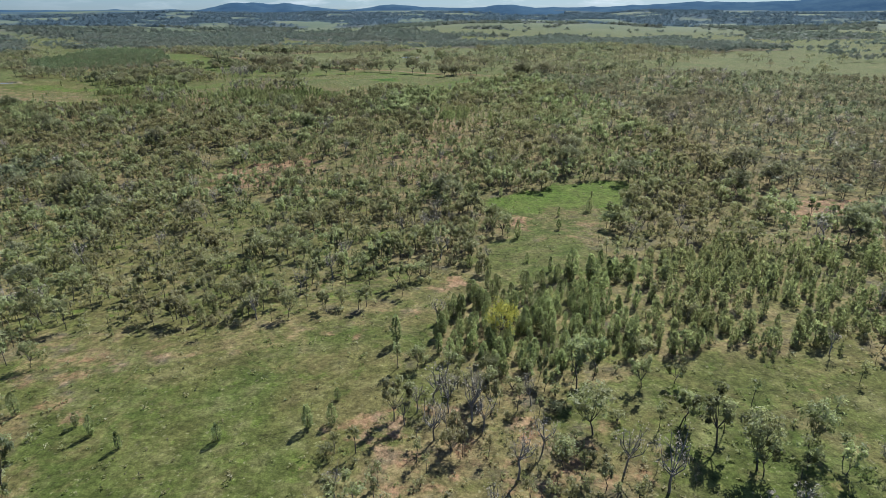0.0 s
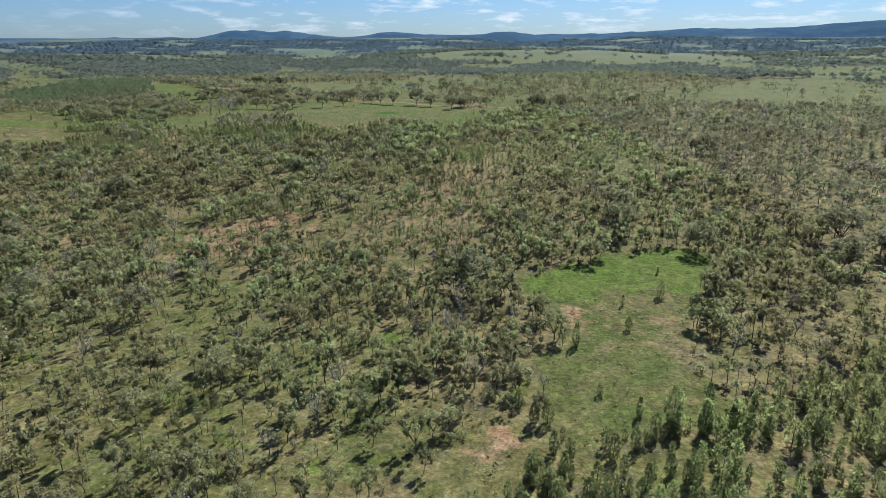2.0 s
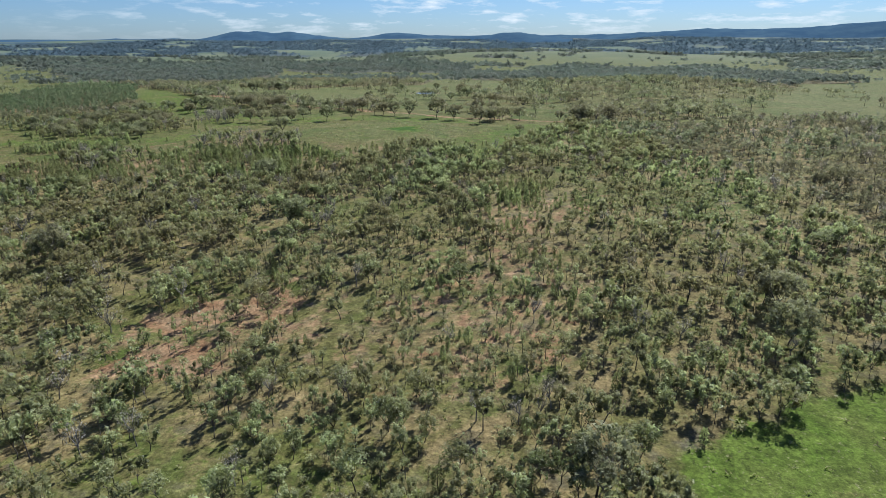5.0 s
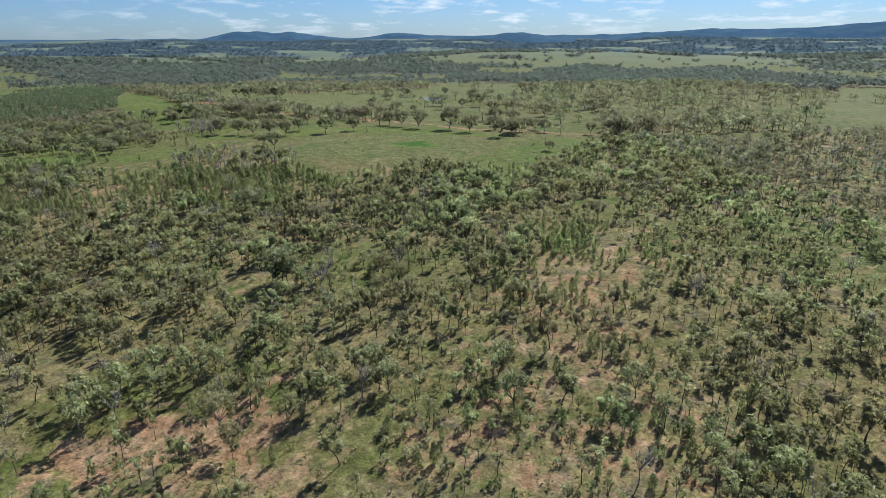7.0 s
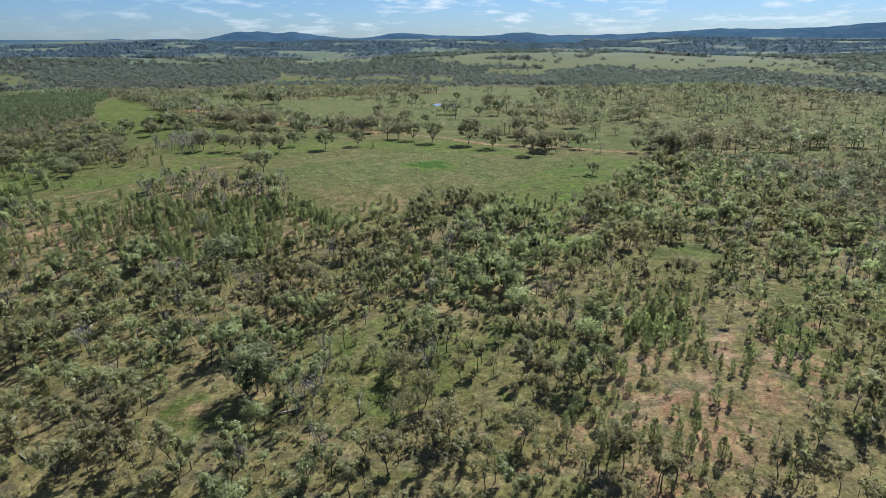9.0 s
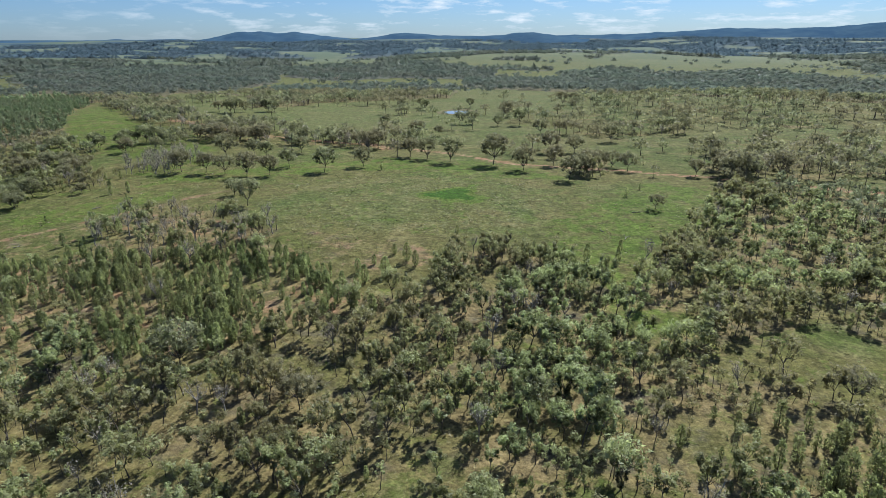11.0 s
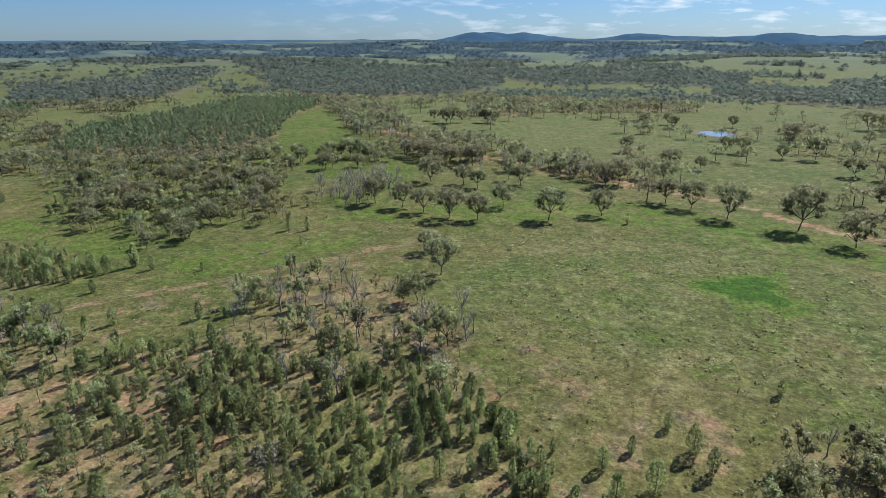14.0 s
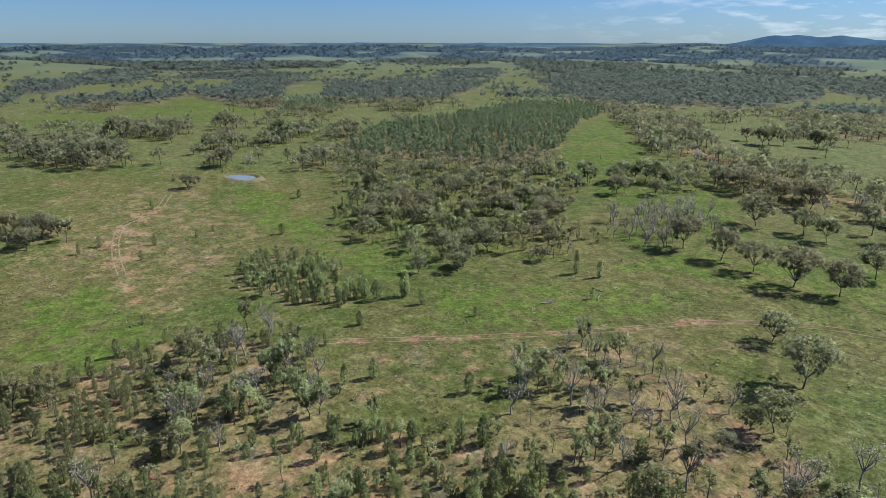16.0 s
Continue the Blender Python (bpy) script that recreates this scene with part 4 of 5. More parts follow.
SIZES = {"copse": (4.5, 8.0), "tussock": (0.3, 0.85), "gum": (3.2, 7.0), "oldgum": (5.5, 10.5), "sapling": (2.2, 5.2), "cypress": (1.5, 4.0), "shrub": (0.6, 2.4), "dead": (4.0, 7.0)}
# Plants per five square metres of each cover.
STOCK = {
    "wood": {"gum": 0.165, "sapling": 0.22, "shrub": 0.32, "cypress": 0.03, "dead": 0.02, "oldgum": 0.003},
    "dense": {"gum": 0.26, "sapling": 0.18, "shrub": 0.32, "cypress": 0.04, "dead": 0.05, "oldgum": 0.004},
    "regrowth": {"gum": 0.06, "sapling": 0.2, "shrub": 0.34, "cypress": 0.16, "dead": 0.012},
    "cypress": {"cypress": 0.8, "shrub": 0.12, "gum": 0.02},
    "cypwood": {"cypress": 0.66, "gum": 0.01, "sapling": 0.14, "shrub": 0.16, "dead": 0.06},
    "tufty": {"shrub": 0.002},
    "grove": {"oldgum": 0.07, "gum": 0.12, "sapling": 0.06, "shrub": 0.12, "cypress": 0.06, "dead": 0.02},
    "brush": {"shrub": 0.34, "dead": 0.12, "gum": 0.14, "sapling": 0.12, "cypress": 0.14},
    "redopen": {"cypress": 0.38, "shrub": 0.14, "sapling": 0.02},
    "redcyp": {"cypress": 0.42, "shrub": 0.22, "gum": 0.012, "sapling": 0.02, "dead": 0.006},
    "scrub": {"dead": 0.1, "sapling": 0.14, "shrub": 0.1, "gum": 0.05},
    "dead": {"dead": 0.62, "sapling": 0.03},
    "pine": {"cypress": 0.36, "gum": 0.07},
    "belt": {"oldgum": 0.095, "gum": 0.04, "sapling": 0.06, "shrub": 0.12, "dead": 0.05},
    "farwood": {"oldgum": 0.07, "gum": 0.1},
    "glade": {"gum": 0.16, "sapling": 0.18, "shrub": 0.26, "cypress": 0.03, "oldgum": 0.003, "dead": 0.015},
    "thinwood": {"gum": 0.1, "sapling": 0.2, "shrub": 0.34, "cypress": 0.05, "dead": 0.02},
    "closed": {"gum": 0.4, "sapling": 0.16, "shrub": 0.3, "cypress": 0.06, "dead": 0.05},
    "sparsewood": {"oldgum": 0.02, "gum": 0.022, "sapling": 0.012, "shrub": 0.05},
    "thicket": {"gum": 0.2, "dead": 0.12, "shrub": 0.3, "sapling": 0.14, "cypress": 0.05},
    "tall": {"oldgum": 0.13, "gum": 0.06, "shrub": 0.1, "dead": 0.015},
    "woodland": {"oldgum": 0.07, "gum": 0.09, "dead": 0.01},
    "meadow": {"oldgum": 0.013, "shrub": 0.012, "gum": 0.004},
    "sparse": {"oldgum": 0.036, "shrub": 0.05, "gum": 0.022},
    "paddock": {"oldgum": 0.010, "shrub": 0.008, "gum": 0.004},
    "thin": {"gum": 0.025, "dead": 0.035, "sapling": 0.05, "shrub": 0.07, "cypress": 0.02},
    "green": {"shrub": 0.003, "cypress": 0.002},
    "dry": {"shrub": 0.006, "cypress": 0.003},
    "wash": {"shrub": 0.12, "gum": 0.02, "sapling": 0.1, "cypress": 0.03},
    "open": {"shrub": 0.006, "cypress": 0.003},
    "lush": {"shrub": 0.006, "cypress": 0.004},
    "bare": {"shrub": 0.04},
}
# Tussocks per five square metres.
TUSSOCKS = {"closed": {"tussock": 0.15}, "tufty": {"tussock": 0.2}, "glade": {"tussock": 0.2}, "thinwood": {"tussock": 0.35}, "thicket": {"tussock": 0.2}, "cypwood": {"tussock": 0.2}, "wood": {"tussock": 0.42}, "dense": {"tussock": 0.2}, "regrowth": {"tussock": 0.5}, "cypress": {"tussock": 0.12}, "redopen": {"tussock": 0.35}, "redcyp": {"tussock": 0.15}, "scrub": {"tussock": 0.4}, "dead": {"tussock": 0.2}, "belt": {"tussock": 0.2}, "thin": {"tussock": 0.45}, "green": {"tussock": 0.12}, "dry": {"tussock": 0.2}, "wash": {"tussock": 0.3}, "open": {"tussock": 0.17}, "lush": {"tussock": 0.1}, "bare": {"tussock": 0.25}}
FLIGHT = np.array([(-0.12 * v - 6, v + 62) for v in range(0, 300, 6)] + [(-90 - 3.2 * v, 360 + 2.2 * v) for v in range(0, 16, 2)] + [(-104 - 8 * v, 372 - 2.5 * v) for v in range(9)], float)


def reach(x, y):
    """Metres on plan from the strip of ground that the flight looks down on."""
    return np.sqrt(((x[:, None] - FLIGHT[:, 0]) ** 2 + (y[:, None] - FLIGHT[:, 1]) ** 2).min(1))


def overlooked(x, y):
    """Ground that the flight looks over, with some metres to spare; beyond it plants are simpler."""
    east = x < 0.74 * y + 22
    west = (x > -0.74 * y - 22) | (y > 292 + 0.12 * np.maximum(0, -76 - x))
    return east & west


PLANTS = {name: [] for name in SHAPES}  # rows of x, y, height, turn, detail


def sow(x0, x1, y0, y1, cell, seed, keep=None, stock=STOCK, wide=44):
    rng = np.random.default_rng(seed)
    x, y = np.meshgrid(np.arange(x0, x1, cell), np.arange(y0, y1, cell))
    x, y = x.ravel() + rng.uniform(0, cell, x.size), y.ravel() + rng.uniform(0, cell, x.size)
    ahead = np.degrees(np.arctan2(x + 20, y + 20))
    ok = (ahead > -84) & (ahead < wide)
    if keep is not None:
        ok &= keep(x, y)
    x, y = x[ok], y[ok]
    kind = cover_at(x, y)
    thick = np.clip(1 + 0.55 * waves(x, y, 17, 3.3), 0.25, 1.9)
    clump = np.clip(waves(x, y, 45, 1.1) * 3.0 - 0.6, 0.05, 5.0)
    pick, scale = rng.uniform(0, 1, x.size), cell * cell / 5.0
    far = np.concatenate([reach(a, b) for a, b in zip(np.array_split(x, 40), np.array_split(y, 40))])
    detail = (far > 38).astype(int) + (far > 115) + (far > 430) + (far > 800)
    detail = np.where(ahead[ok] > 45, np.maximum(detail, 2), detail)
    seen = overlooked(x, y)
    detail = np.where(seen, detail, np.maximum(detail, 3))
    tall = rng.uniform(0, 1, x.size) ** 1.25
    turn = rng.uniform(0, 6.28, x.size)
    dry = np.min([np.hypot((x - d[0]) / d[2], (y - d[1]) / d[3]) for d in DAMS], axis=0)
    roads = np.maximum((dry < 1.6) * 1.0, road_mask(x, y, ROAD, 3.5))
    roads = np.maximum(roads, np.maximum(road_mask(x, y, TRACK, 3.5), road_mask(x, y, RUTS, 4.0)))
    for k, cover in enumerate(KINDS):
        low = 0.0
        for plant, share in stock.get(cover, {}).items():
            high = low + share * scale * (clump if cover in ("paddock", "sparse", "meadow") else thick if cover not in ("open", "pine", "dead") else 1.0)
            on = (kind == k) & (pick >= low) & (pick < high) & (roads < 0.2)
            on &= seen | ((turn < 2.6) & (plant in ("gum", "oldgum", "copse")))
            if plant == "tussock":
                on &= far < 95
            low = high
            a, b = SIZES[plant]
            if cover in ("open", "lush", "bare", "green", "dry") and plant == "shrub":
                a, b = 0.3, 0.9
            if cover in ("open", "lush", "green", "dry"):
                b = min(b, 3.0)
            if cover == "cypress" and plant == "cypress":
                a, b = 1.7, 4.3
            if cover == "cypwood" and plant == "cypress":
                a, b = 1.7, 4.5
            if cover == "grove" and plant == "oldgum":
                a, b = 4.0, 7.5
            if cover == "pine":
                a, b = 2.8, 5.4
            if cover in ("redcyp", "redopen", "regrowth") and plant == "cypress":
                a, b = 1.3, 3.6
            if cover in ("sparsewood", "tall", "woodland", "meadow", "belt", "sparse", "paddock", "farwood") and plant in ("gum", "oldgum"):
                a, b = 5.2, 10.0
            h = a + (b - a) * tall
            h = h * np.where((far > 1150) & (plant != "copse"), 1.3, np.where(far > 2200, 1.25, 1.0))
            PLANTS[plant].append(np.stack([x, y, h, turn, detail], -1)[on])


sow(-260, 190, 40, 420, 2.24, 1, wide=78)
sow(-260, 130, 40, 470, 1.3, 5, None, {k: {"tussock": 3.0 * v["tussock"]} for k, v in TUSSOCKS.items()})
sow(-260, 190, 40, 420, 1.8, 6, None, {"cypress": {"cypress": 0.16}, "cypwood": {"cypress": 0.52, "shrub": 0.15}, "redcyp": {"cypress": 0.22, "shrub": 0.1}, "brush": {"shrub": 0.3, "cypress": 0.1}, "dense": {"shrub": 0.12, "sapling": 0.09}})
sow(-560, 420, 0, 760, 3.2, 2, lambda x, y: ~((x > -260) & (x < 190) & (y > 40) & (y < 420)))
sow(-1300, 1000, 0, 1300, 7.0, 3, lambda x, y: ~((x > -560) & (x < 420) & (y < 760)))
COPSES = {"farwood": {"copse": 0.034}, "woodland": {"copse": 0.034}, "paddock": {"copse": 0.0012}, "meadow": {"copse": 0.0012}, "sparse": {"copse": 0.004}}
sow(-1900, 1500, 0, 1900, 12.0, 4, lambda x, y: ~((x > -1300) & (x < 1000) & (y < 1300)) & (np.hypot(x, y - 200) < 1900), COPSES)
sow(-4200, 3000, 0, 4300, 23.0, 8, lambda x, y: (np.hypot(x, y - 200) > 1850) & (np.hypot(x, y - 200) < 3400), {k: {"copse": 0.4 * v["copse"]} for k, v in COPSES.items()})


def stand(plant, *rows):
    """Single plants that stand out: x, y, height."""
    for n, (x, y, h) in enumerate(rows):
        PLANTS[plant].append(np.array([(x, y, h, (n * 2.4) % 6.28, 0)], float))


stand("oldgum", (-123, 461, 8.5), (-115, 458, 7.5), (-106, 454, 9.8), (-98, 454, 8.2), (-95, 470, 7.9), (-80, 460, 10.0), (-67, 469, 8.4), (-51, 491, 8.7), (-44, 486, 9.1), (-35, 477, 10.8), (-19, 471, 13.1),
      (-9, 459, 9.6), (6, 497, 9.4), (3, 468, 8.3), (16, 495, 7.4), (4, 442, 9.1), (9, 450, 7.9), (18, 460, 7.5), (23, 463, 6.8), (27, 456, 7.3), (-93, 412, 8.6), (-95, 397, 3.4), (-96, 391, 2.8), (-101, 425, 6.0), (21, 406, 4.7), (47, 446, 6.2), (56, 445, 9.2), (54, 435, 10.1), (57, 432, 11.4))
stand("cypress", (-48, 373, 2.5), (-45, 369, 4.3), (-43, 366, 3.8), (-52, 367, 2.4), (-55, 363, 3.2), (-49, 361, 4.5), (-61, 364, 2.3), (-65, 363, 2.3), (-53, 358, 4.0), (-54, 355, 3.5), (-57, 355, 3.9),
      (-63, 355, 3.5), (-68, 364, 2.8), (-57, 349, 4.9), (-59, 349, 4.1), (-50, 345, 4.0), (-16, 377, 2.1), (-6, 367, 4.7), (-9, 366, 2.8), (-10, 372, 2.0), (1, 368, 3.8), (3, 374, 3.0))
stand("oldgum", (-66, 675, 8.5), (-54, 685, 7.7), (-51, 669, 8.4), (-20, 682, 7.6), (-29, 591, 7.7), (-22, 590, 8.2), (0, 622, 10.4), (3, 580, 10.5), (-9, 579, 6.6), (10, 548, 8.3), (44, 680, 10.3), (52, 683, 9.7),
      (37, 519, 8.5), (66, 500, 4.9), (67, 478, 6.8), (69, 495, 3.9), (-51, 547, 8.3), (-40, 547, 6.0), (75, 535, 7.9), (-69, 577, 7.9), (-164, 621, 10.4), (-148, 636, 9.3), (-175, 627, 7.6), (-171, 520, 8.7), (-178, 516, 7.5))
stand("cypress", (-142, 375, 3.4), (-128, 381, 3.5), (-124, 383, 1.8), (-157, 400, 3.5), (-145, 402, 2.0), (-126, 368, 3.3), (-130, 364, 2.5), (-242, 383, 3.2), (-250, 372, 3.1), (-247, 366, 3.0), (-243, 400, 2.0),
      (-179, 363, 2.4), (-144, 371, 3.3), (-159, 386, 2.8), (-166, 396, 4.3), (-163, 401, 5.5), (-277, 397, 2.8), (-226, 412, 3.3), (-256, 438, 3.2), (-143, 433, 4.5), (-138, 434, 3.8), (-157, 377, 2.3), (-174, 353, 2.6))
stand("oldgum", (-292, 416, 6.1), (-345, 399, 13.2), (-367, 391, 11.4), (-406, 491, 10.8), (-404, 435, 13.6), (-314, 442, 9.2), (-347, 490, 12.3), (-404, 462, 10.1), (-166, 620, 8.7), (-160, 629, 7.5), (-149, 636, 8.7), (-144, 637, 7.4))
stand("gum", (-6, 68, 6.8), (19, 74, 8.9), (19, 64, 7.4), (28, 74, 5.4), (33, 75, 4.1), (-64, 85, 5.0), (44, 61, 6.4), (33, 61, 8.0), (36, 57, 8.4))
stand("dead", (25, 54, 8.2))
stand("cypress", (-17, 67, 3.6), (-14, 68, 3.0), (-28, 65, 2.6), (-40, 64, 2.6), (-45, 67, 3.0), (-48, 69, 2.2), (-58, 72, 3.6), (41, 163, 3.8), (32, 159, 2.5), (46, 159, 2.5), (30, 148, 2.7), (19, 142, 4.6), (27, 117, 5.7), (30, 114, 5.5),
      (19, 125, 2.2), (34, 122, 3.4), (23, 119, 3.3), (-7, 89, 5.1))


# ---- planting ----
def mesh_of(name, verts, faces, skins, which=None):
    mesh = bpy.data.meshes.new(name)
    mesh.vertices.add(len(verts))
    mesh.vertices.foreach_set("co", np.ascontiguousarray(verts, np.float32).ravel())
    mesh.loops.add(faces.size)
    mesh.loops.foreach_set("vertex_index", np.ascontiguousarray(faces, np.int32).ravel())
    mesh.polygons.add(len(faces))
    mesh.polygons.foreach_set("loop_start", np.arange(0, faces.size, 3))
    for skin in skins:
        mesh.materials.append(skin)
    if which is not None:
        mesh.polygons.foreach_set("material_index", which)
    mesh.update()
    return mesh


LABELS = {
    "copse": ("copse", "clump of distant trees", "tree", ""),
    "tussock": ("tussock", "clump of dry grass", "grass", ""),
    "gum": ("gum_tree", "grey-green eucalypt with slender dark trunk and open crown", "tree", "gum trees of the woodland"),
    "oldgum": ("paddock_gum", "broad-crowned grey-green eucalypt with forked dark limbs", "tree", "broad gum trees"),
    "sapling": ("gum_sapling", "slim young eucalypt with a small grey-green head", "tree", "eucalypt saplings in the bush"),
    "cypress": ("cypress_pine", "young dark green cypress pine standing in grass", "tree", "young cypress pines"),
    "shrub": ("shrub", "low olive-green bush on dry grass", "shrub", "bushes of the understorey"),
    "dead": ("bare_tree", "leafless grey-brown tree with thin rising limbs", "tree", "bare trees"),
}
SINGLE = {"copse": 0, "tussock": 0, "gum": 300, "oldgum": 200, "sapling": 200, "cypress": 300, "shrub": 250, "dead": 150}
CROWN_WORD = {"gum": "crown", "oldgum": "crown", "sapling": "crown", "cypress": "crown", "shrub": "foliage", "dead": "crown"}


def plant_things(plant, rows):
    """The plants nearest the flight, each a thing with its trunk and crown."""
    name, label, category, group = LABELS[plant]
    first = {}
    for x, y, h, turn, detail in rows:
        k = int(x * 7 + y * 13) % len(SHAPES[plant][0])
        m = pose(x, y, float(height(x, y)), 0, 0, math.degrees(turn)) @ Matrix.Diagonal((h, h, h, 1))
        if k not in first:
            (wv, wf), (lv, lf) = SHAPES[plant][0][k]
            thing = tagged(new(name), label, category, group)
            for part_name, v, f, skin in (("trunk" if plant != "shrub" else "stems", wv, wf, SKINS[plant][0]), (CROWN_WORD[plant], lv, lf, SKINS[plant][1])):
                ob = new(part_name, mesh_of(part_name, v, f, [skin]))
                ob.parent = thing
            thing.matrix_basis = m
            first[k] = thing
        else:
            made = copy_thing(first[k], m)
            made.scale = (h, h, h)


def plant_stuff(plant, rows, name, label, skins):
    """All further plants of a kind, joined."""
    if not len(rows):
        return
    verts, faces, which, start = [], [], [], 0
    z = height(rows[:, 0], rows[:, 1])
    lot = (rows[:, 0] * 7 + rows[:, 1] * 13).astype(int)
    for d in range(5):
        shapes = SHAPES[plant][d]
        for k, ((wv, wf), (lv, lf)) in enumerate(shapes):
            on = (rows[:, 4] == d) & (lot % len(shapes) == k)
            n = int(on.sum())
            if not n:
                continue
            v, f = joined([(wv, wf), (lv, lf)])
            r = rows[on]
            c, s = np.cos(r[:, 3])[:, None], np.sin(r[:, 3])[:, None]
            wide = r[:, 2:3] * (0.85 + 0.3 * ((lot[on] // 3) % 7)[:, None] / 6.0)
            wide = wide * (1, 1, 1, 1.2, 1.7 if plant != "copse" else 1.3)[d]
            put = np.empty((n, len(v), 3), np.float32)
            put[:, :, 0] = r[:, 0:1] + wide * (c * v[:, 0] - s * v[:, 1])
            put[:, :, 1] = r[:, 1:2] + wide * (s * v[:, 0] + c * v[:, 1])
            put[:, :, 2] = z[on][:, None] + r[:, 2:3] * v[:, 2]
            verts.append(put.reshape(-1, 3))
            faces.append((f[None] + (start + np.arange(n) * len(v))[:, None, None]).reshape(-1, 3))
            which.append(np.tile(np.r_[np.zeros(len(wf), np.int32), np.ones(len(lf), np.int32)], n))
            start += n * len(v)
    mesh = mesh_of(name, np.concatenate(verts), np.concatenate(faces), skins, np.concatenate(which).astype(np.int32))
    tagged(new(name, mesh), label, LABELS[plant][2], kind="stuff")


STUFF = {
    "copse": ("far_copses", "blue-grey clumps of woodland on distant rolling country"),
    "tussock": ("grass_tussocks", "scattered pale green and straw grass tussocks"),
    "gum": ("eucalypt_woodland", "open woodland of many grey-green eucalypts"),
    "oldgum": ("paddock_trees", "scattered broad-crowned eucalypts over grazing land"),
    "sapling": ("sapling_thicket", "thicket of slim young eucalypts among larger trees"),
    "cypress": ("cypress_stand", "dense stand of dark green young cypress pines"),
    "shrub": ("understorey", "scattered low olive bushes under the trees"),
    "dead": ("bare_thicket", "thicket of leafless grey-brown trees"),
}
for plant in SHAPES:
    rows = np.concatenate(PLANTS[plant])
    order = np.argsort(reach(rows[:, 0], rows[:, 1]))
    singled = np.zeros(len(rows), bool)
    singled[order[: SINGLE[plant]]] = True
    if SINGLE[plant]:
        plant_things(plant, rows[singled])
    reach_of = rows[:, 4]
    if plant != "copse":
        plant_stuff(plant, rows[~singled & (reach_of < 2)], *STUFF[plant], SKINS[plant])
    middle = rows[~singled & (reach_of == 2)]
    if plant in ("gum", "oldgum", "sapling"):
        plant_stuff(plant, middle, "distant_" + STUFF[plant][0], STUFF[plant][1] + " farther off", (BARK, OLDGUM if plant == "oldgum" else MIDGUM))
    elif plant == "cypress":
        plant_stuff(plant, rows[~singled & (reach_of >= 2)], "cypress_ridge", "cypress pines crowding a low ridge, coloured darker and bluer for distance", (BARK, FARPINE))
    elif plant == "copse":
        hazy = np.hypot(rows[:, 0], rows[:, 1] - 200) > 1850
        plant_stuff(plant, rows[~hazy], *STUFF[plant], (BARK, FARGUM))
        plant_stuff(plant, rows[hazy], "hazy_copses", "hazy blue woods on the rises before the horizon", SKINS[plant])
    elif plant != "tussock":
        plant_stuff(plant, rows[~singled & (reach_of >= 2)], "distant_" + STUFF[plant][0], STUFF[plant][1] + " farther off", SKINS[plant])
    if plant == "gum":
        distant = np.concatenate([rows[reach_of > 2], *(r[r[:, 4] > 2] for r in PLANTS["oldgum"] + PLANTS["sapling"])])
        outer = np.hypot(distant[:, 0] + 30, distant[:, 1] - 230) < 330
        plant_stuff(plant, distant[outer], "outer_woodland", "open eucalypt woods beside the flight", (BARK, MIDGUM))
        plant_stuff(plant, distant[~outer], "far_woodland", "distant eucalypt woods in belts and patches, tinted blue-grey for haze", (BARK, FARGUM))


# ---- farm dams, wheel tracks, fallen timber ----
def water_shader():
    s = Shader("dam_water")
    p = node(s.n, "ShaderNodeBsdfPrincipled", Roughness=0.12, IOR=1.33)
    p.inputs["Base Color"].default_value = (0.20, 0.23, 0.25, 1)
    b = node(s.n, "ShaderNodeBump", Strength=0.15, Distance=0.05)
    s.l.new(s.noise(0.9, 3.0), b.inputs["Height"])
    s.l.new(b.outputs[0], p.inputs["Normal"])
    s.l.new(p.outputs[0], s.out.inputs[0])
    return s.mat


def earth_shader():
    s = Shader("bare_earth")
    c = s.mix(s.span(s.noise(1.6, 4.0, 0.65), 0.35, 0.68), (0.20, 0.125, 0.08), (0.27, 0.215, 0.14))
    return s.matte(c, 0.95, s.noise(0.3, 4.0), 0.08, 0.1)


def bank_shader():
    s = Shader("grassed_bank")
    c = s.mix(s.span(s.noise(2.2, 4.0, 0.65), 0.4, 0.62), (0.105, 0.105, 0.042), (0.19, 0.155, 0.09))
    return s.matte(c, 0.95, s.noise(0.4, 4.0), 0.1, 0.1)


WATER, EARTH, BANK = water_shader(), earth_shader(), bank_shader()


def part(name, bm, material, parent, label=""):
    """One mesh part under a thing."""
    mesh = bpy.data.meshes.new(name)
    bm.to_mesh(mesh)
    bm.free()
    mesh.materials.append(material)
    ob = new(name, mesh)
    ob.parent = parent
    return tagged(ob, label)


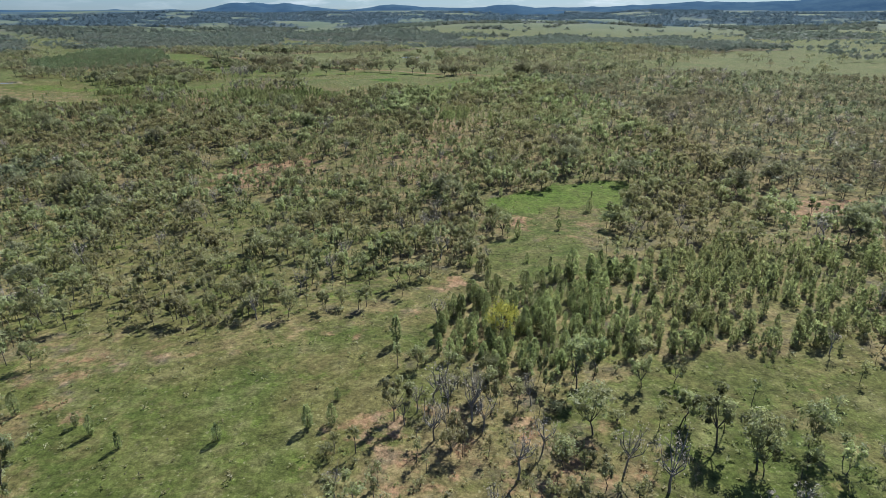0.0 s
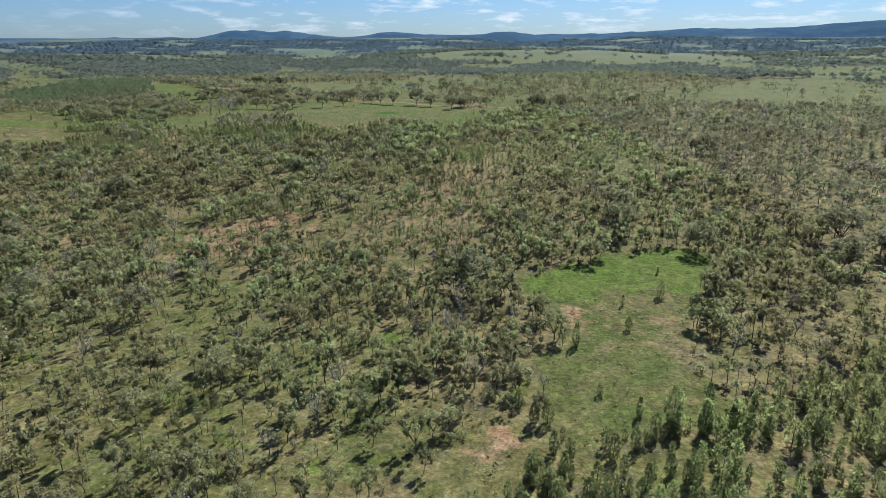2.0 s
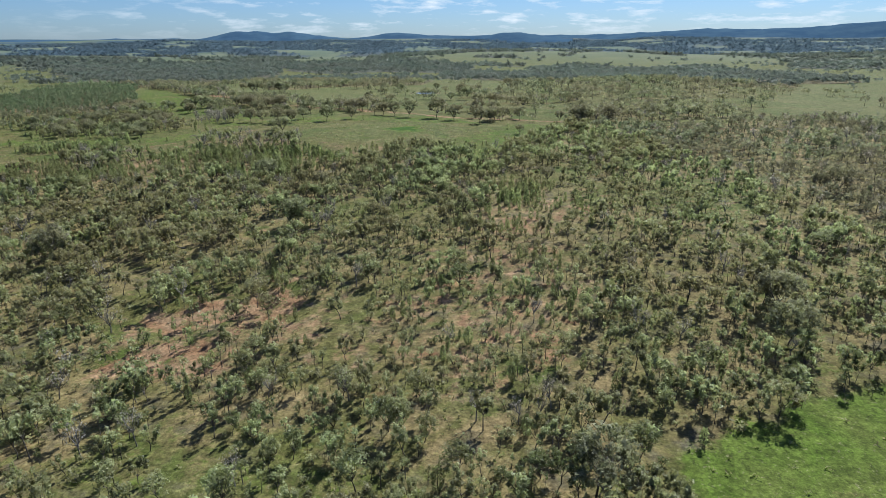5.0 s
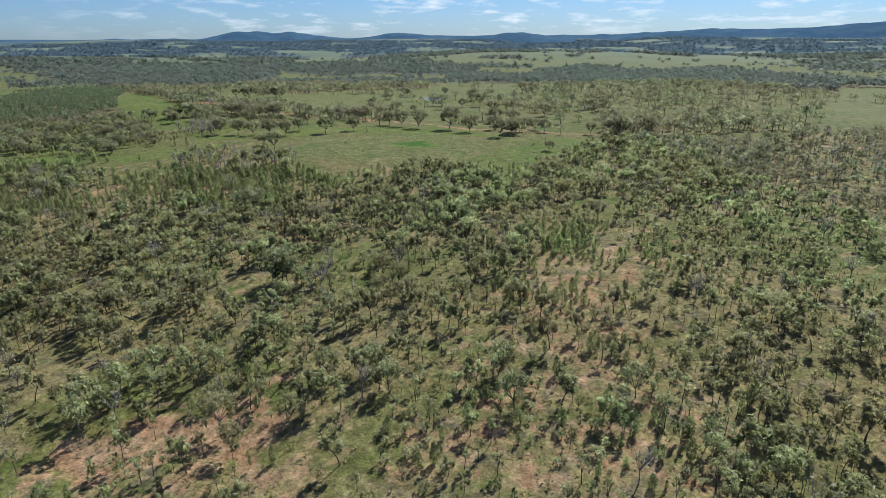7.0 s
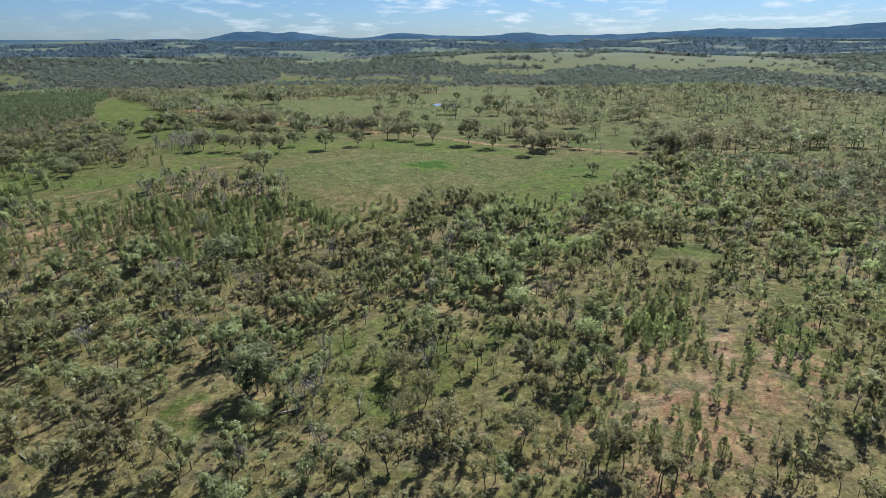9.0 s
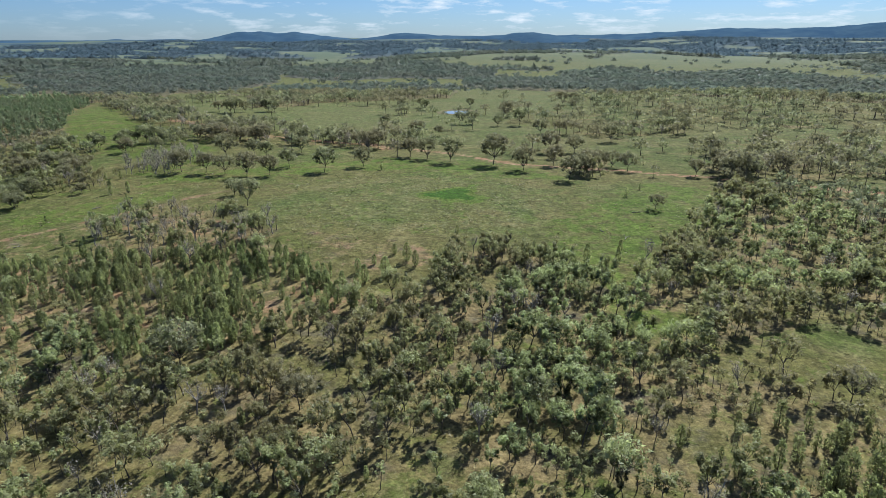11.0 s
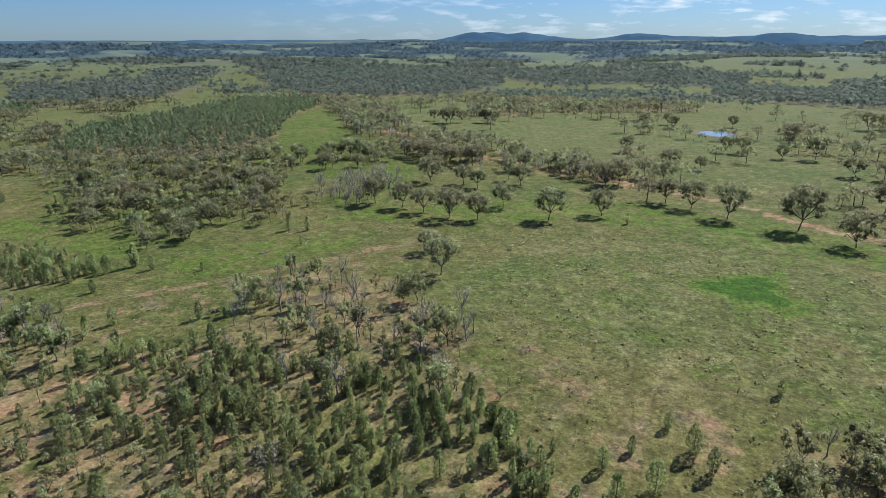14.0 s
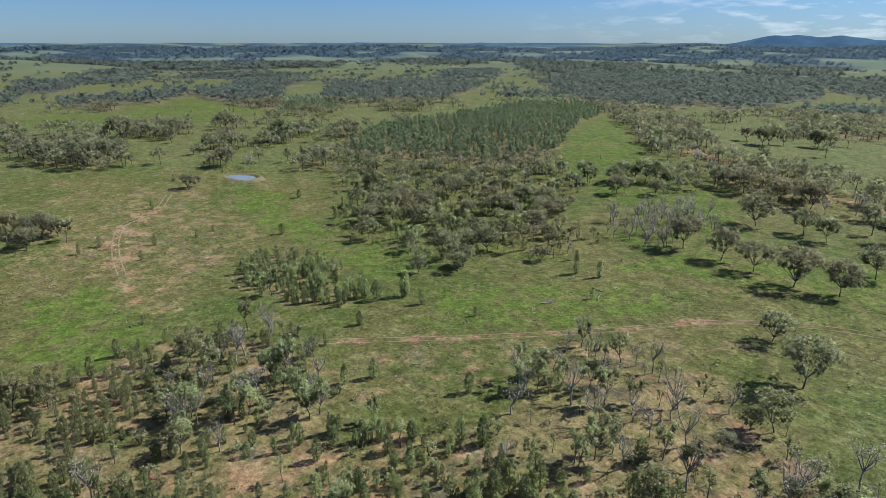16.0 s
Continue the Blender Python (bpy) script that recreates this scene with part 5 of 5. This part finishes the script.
def farm_dam(cx, cy, rx, ry, level, seed):
    """A small stock dam: a sheet of water inside a pushed-up earth bank, higher on one side."""
    rng = np.random.default_rng(seed)
    dam = tagged(new("farm_dam"), "small farm dam with blue-grey water and a low grassed earth bank", "dam")
    dam.matrix_basis = Matrix.Translation((cx, cy, level))
    n, wobble = 40, rng.uniform(0, 6.28, 3)
    def shore(a):
        return 1 + 0.12 * math.sin(2 * a + wobble[0]) + 0.07 * math.sin(3 * a + wobble[1]) + 0.04 * math.sin(7 * a + wobble[2])
    bm = bmesh.new()
    bm.faces.new([bm.verts.new((rx * 0.85 * shore(6.2832 * k / n) * math.cos(6.2832 * k / n), ry * 0.85 * shore(6.2832 * k / n) * math.sin(6.2832 * k / n), 0.1)) for k in range(n)])
    part("water", bm, WATER, dam, "still blue-grey water")
    bm, rings = bmesh.new(), []
    for scale, lift in ((0.8, -0.1), (0.92, 0.3), (1.05, 0.9), (1.2, 0.8), (1.42, -0.15)):
        ring = []
        for k in range(n):
            a = 6.2832 * k / n
            high = 0.35 + 0.65 * max(0.0, math.sin(a + 0.6))
            ring.append(bm.verts.new((rx * scale * shore(a) * math.cos(a), ry * scale * shore(a) * math.sin(a), lift * (high if lift > 0 else 1) + rng.uniform(-0.06, 0.06))))
        rings.append(ring)
    for a, b in zip(rings, rings[1:]):
        for k in range(n):
            bm.faces.new((a[k], a[(k + 1) % n], b[(k + 1) % n], b[k])).smooth = True
    part("bank", bm, BANK, dam, "earth bank with dry grass")


for n, d in enumerate(DAMS):
    farm_dam(*d, 200 + n)


def wheel_track(line, gauge, wide):
    """Two worn wheel ruts side by side along a line, lying on the grass."""
    line = np.array(line, float)
    along = np.r_[0, np.cumsum(np.hypot(*np.diff(line, axis=0).T))]
    s = np.linspace(0, along[-1], int(along[-1] / 1.5))
    x, y = np.interp(s, along, line[:, 0]), np.interp(s, along, line[:, 1])
    for _ in range(6):
        x[1:-1], y[1:-1] = (x[:-2] + 2 * x[1:-1] + x[2:]) / 4, (y[:-2] + 2 * y[1:-1] + y[2:]) / 4
    tx, ty = np.gradient(x), np.gradient(y)
    norm = np.hypot(tx, ty)
    nx, ny = -ty / norm, tx / norm
    track = tagged(new("wheel_track"), "pair of worn sandy wheel ruts through grass", "track", kind="structure")
    for side in (-1, 1):
        bm, rows = bmesh.new(), []
        for k in range(len(s)):
            w = wide * (0.7 + 0.5 * math.sin(k * 1.7 + side) * math.sin(k * 0.31))
            row = []
            for off in (-w, 0.0, w):
                px, py = x[k] + nx[k] * (side * gauge / 2 + off), y[k] + ny[k] * (side * gauge / 2 + off)
                row.append(bm.verts.new((px, py, float(height(px, py)) + (0.03 if off else 0.05))))
            rows.append(row)
        for a, b in zip(rows, rows[1:]):
            bm.faces.new((a[0], a[1], b[1], b[0]))
            bm.faces.new((a[1], a[2], b[2], b[1]))
        part("rut", bm, EARTH, track)


wheel_track([(-290, 408), (-275, 398), (-266, 383), (-251, 376), (-236, 371), (-224, 368)], 1.7, 0.24)
wheel_track(TRACK + [(-95, 437), (-84, 440)], 1.6, 0.16)


def fallen_log(x, y, length, heading, seed):
    """A fallen trunk with broken limb stubs, lying on the ground."""
    rng = np.random.default_rng(seed)
    log = tagged(new("fallen_log"), "weathered grey fallen log lying in the grass", "log", "fallen logs")
    length *= 0.6
    r = 0.022 * length + 0.07
    pts = [(u * length - length / 2, 0.25 * math.sin(u * 2.6 + seed), r * 0.75) for u in (0, 0.35, 0.7, 1.0)]
    pieces = [tube(pts, [r, r * 0.85, r * 0.6, r * 0.3], 7)]
    for k in range(3):
        u = rng.uniform(0.45, 0.9)
        b = np.array([u * length - length / 2, 0.25 * math.sin(u * 2.6 + seed), r * 0.8])
        pieces.append(tube([b, b + (rng.uniform(0.2, 0.6), rng.choice((-1, 1)) * rng.uniform(0.4, 1.0), rng.uniform(0.0, 0.7))], [r * 0.4, r * 0.12], 5))
    v, f = knit(pieces, len(pieces[0][0]) - 1)
    ob = new("trunk", mesh_of("trunk", v, f, [DEADWOOD]))
    ob.parent = log
    log.matrix_basis = pose(x, y, float(height(x, y)), 0, 0, heading)


for n, (x, y, length) in enumerate(((15, 403, 4.0), (7, 383, 4.5), (2, 388, 2.5), (12, 380, 3.0), (-16, 379, 2.5), (-134, 427, 3.0), (-138, 415, 4.5), (-132, 424, 5.0), (-126, 397, 2.5),
                                    (-140, 382, 2.5), (-192, 405, 6.0), (-52, 275, 7.0), (-42, 277, 6.0), (-87, 268, 6.0), (47, 310, 5.0), (24, 287, 4.0))):
    fallen_log(x, y, length, (n * 67) % 180, n)


def wattle(x, y, h):
    """A bushy wattle in yellow flower."""
    tree = tagged(new("wattle_tree"), "bushy wattle covered in yellow blossom among young pines", "tree")
    (wv, wf), (lv, lf) = gum(77, 1900, 0.022, 5, 0.46, 0.22, 18)
    for name, v, f, skin in (("trunk", wv, wf, BARK), ("crown", lv, lf, WATTLE)):
        ob = new(name, mesh_of(name, v, f, [skin]))
        ob.parent = tree
    tree.matrix_basis = pose(x, y, float(height(x, y))) @ Matrix.Diagonal((h, h, h, 1))


wattle(10, 91, 6.2)
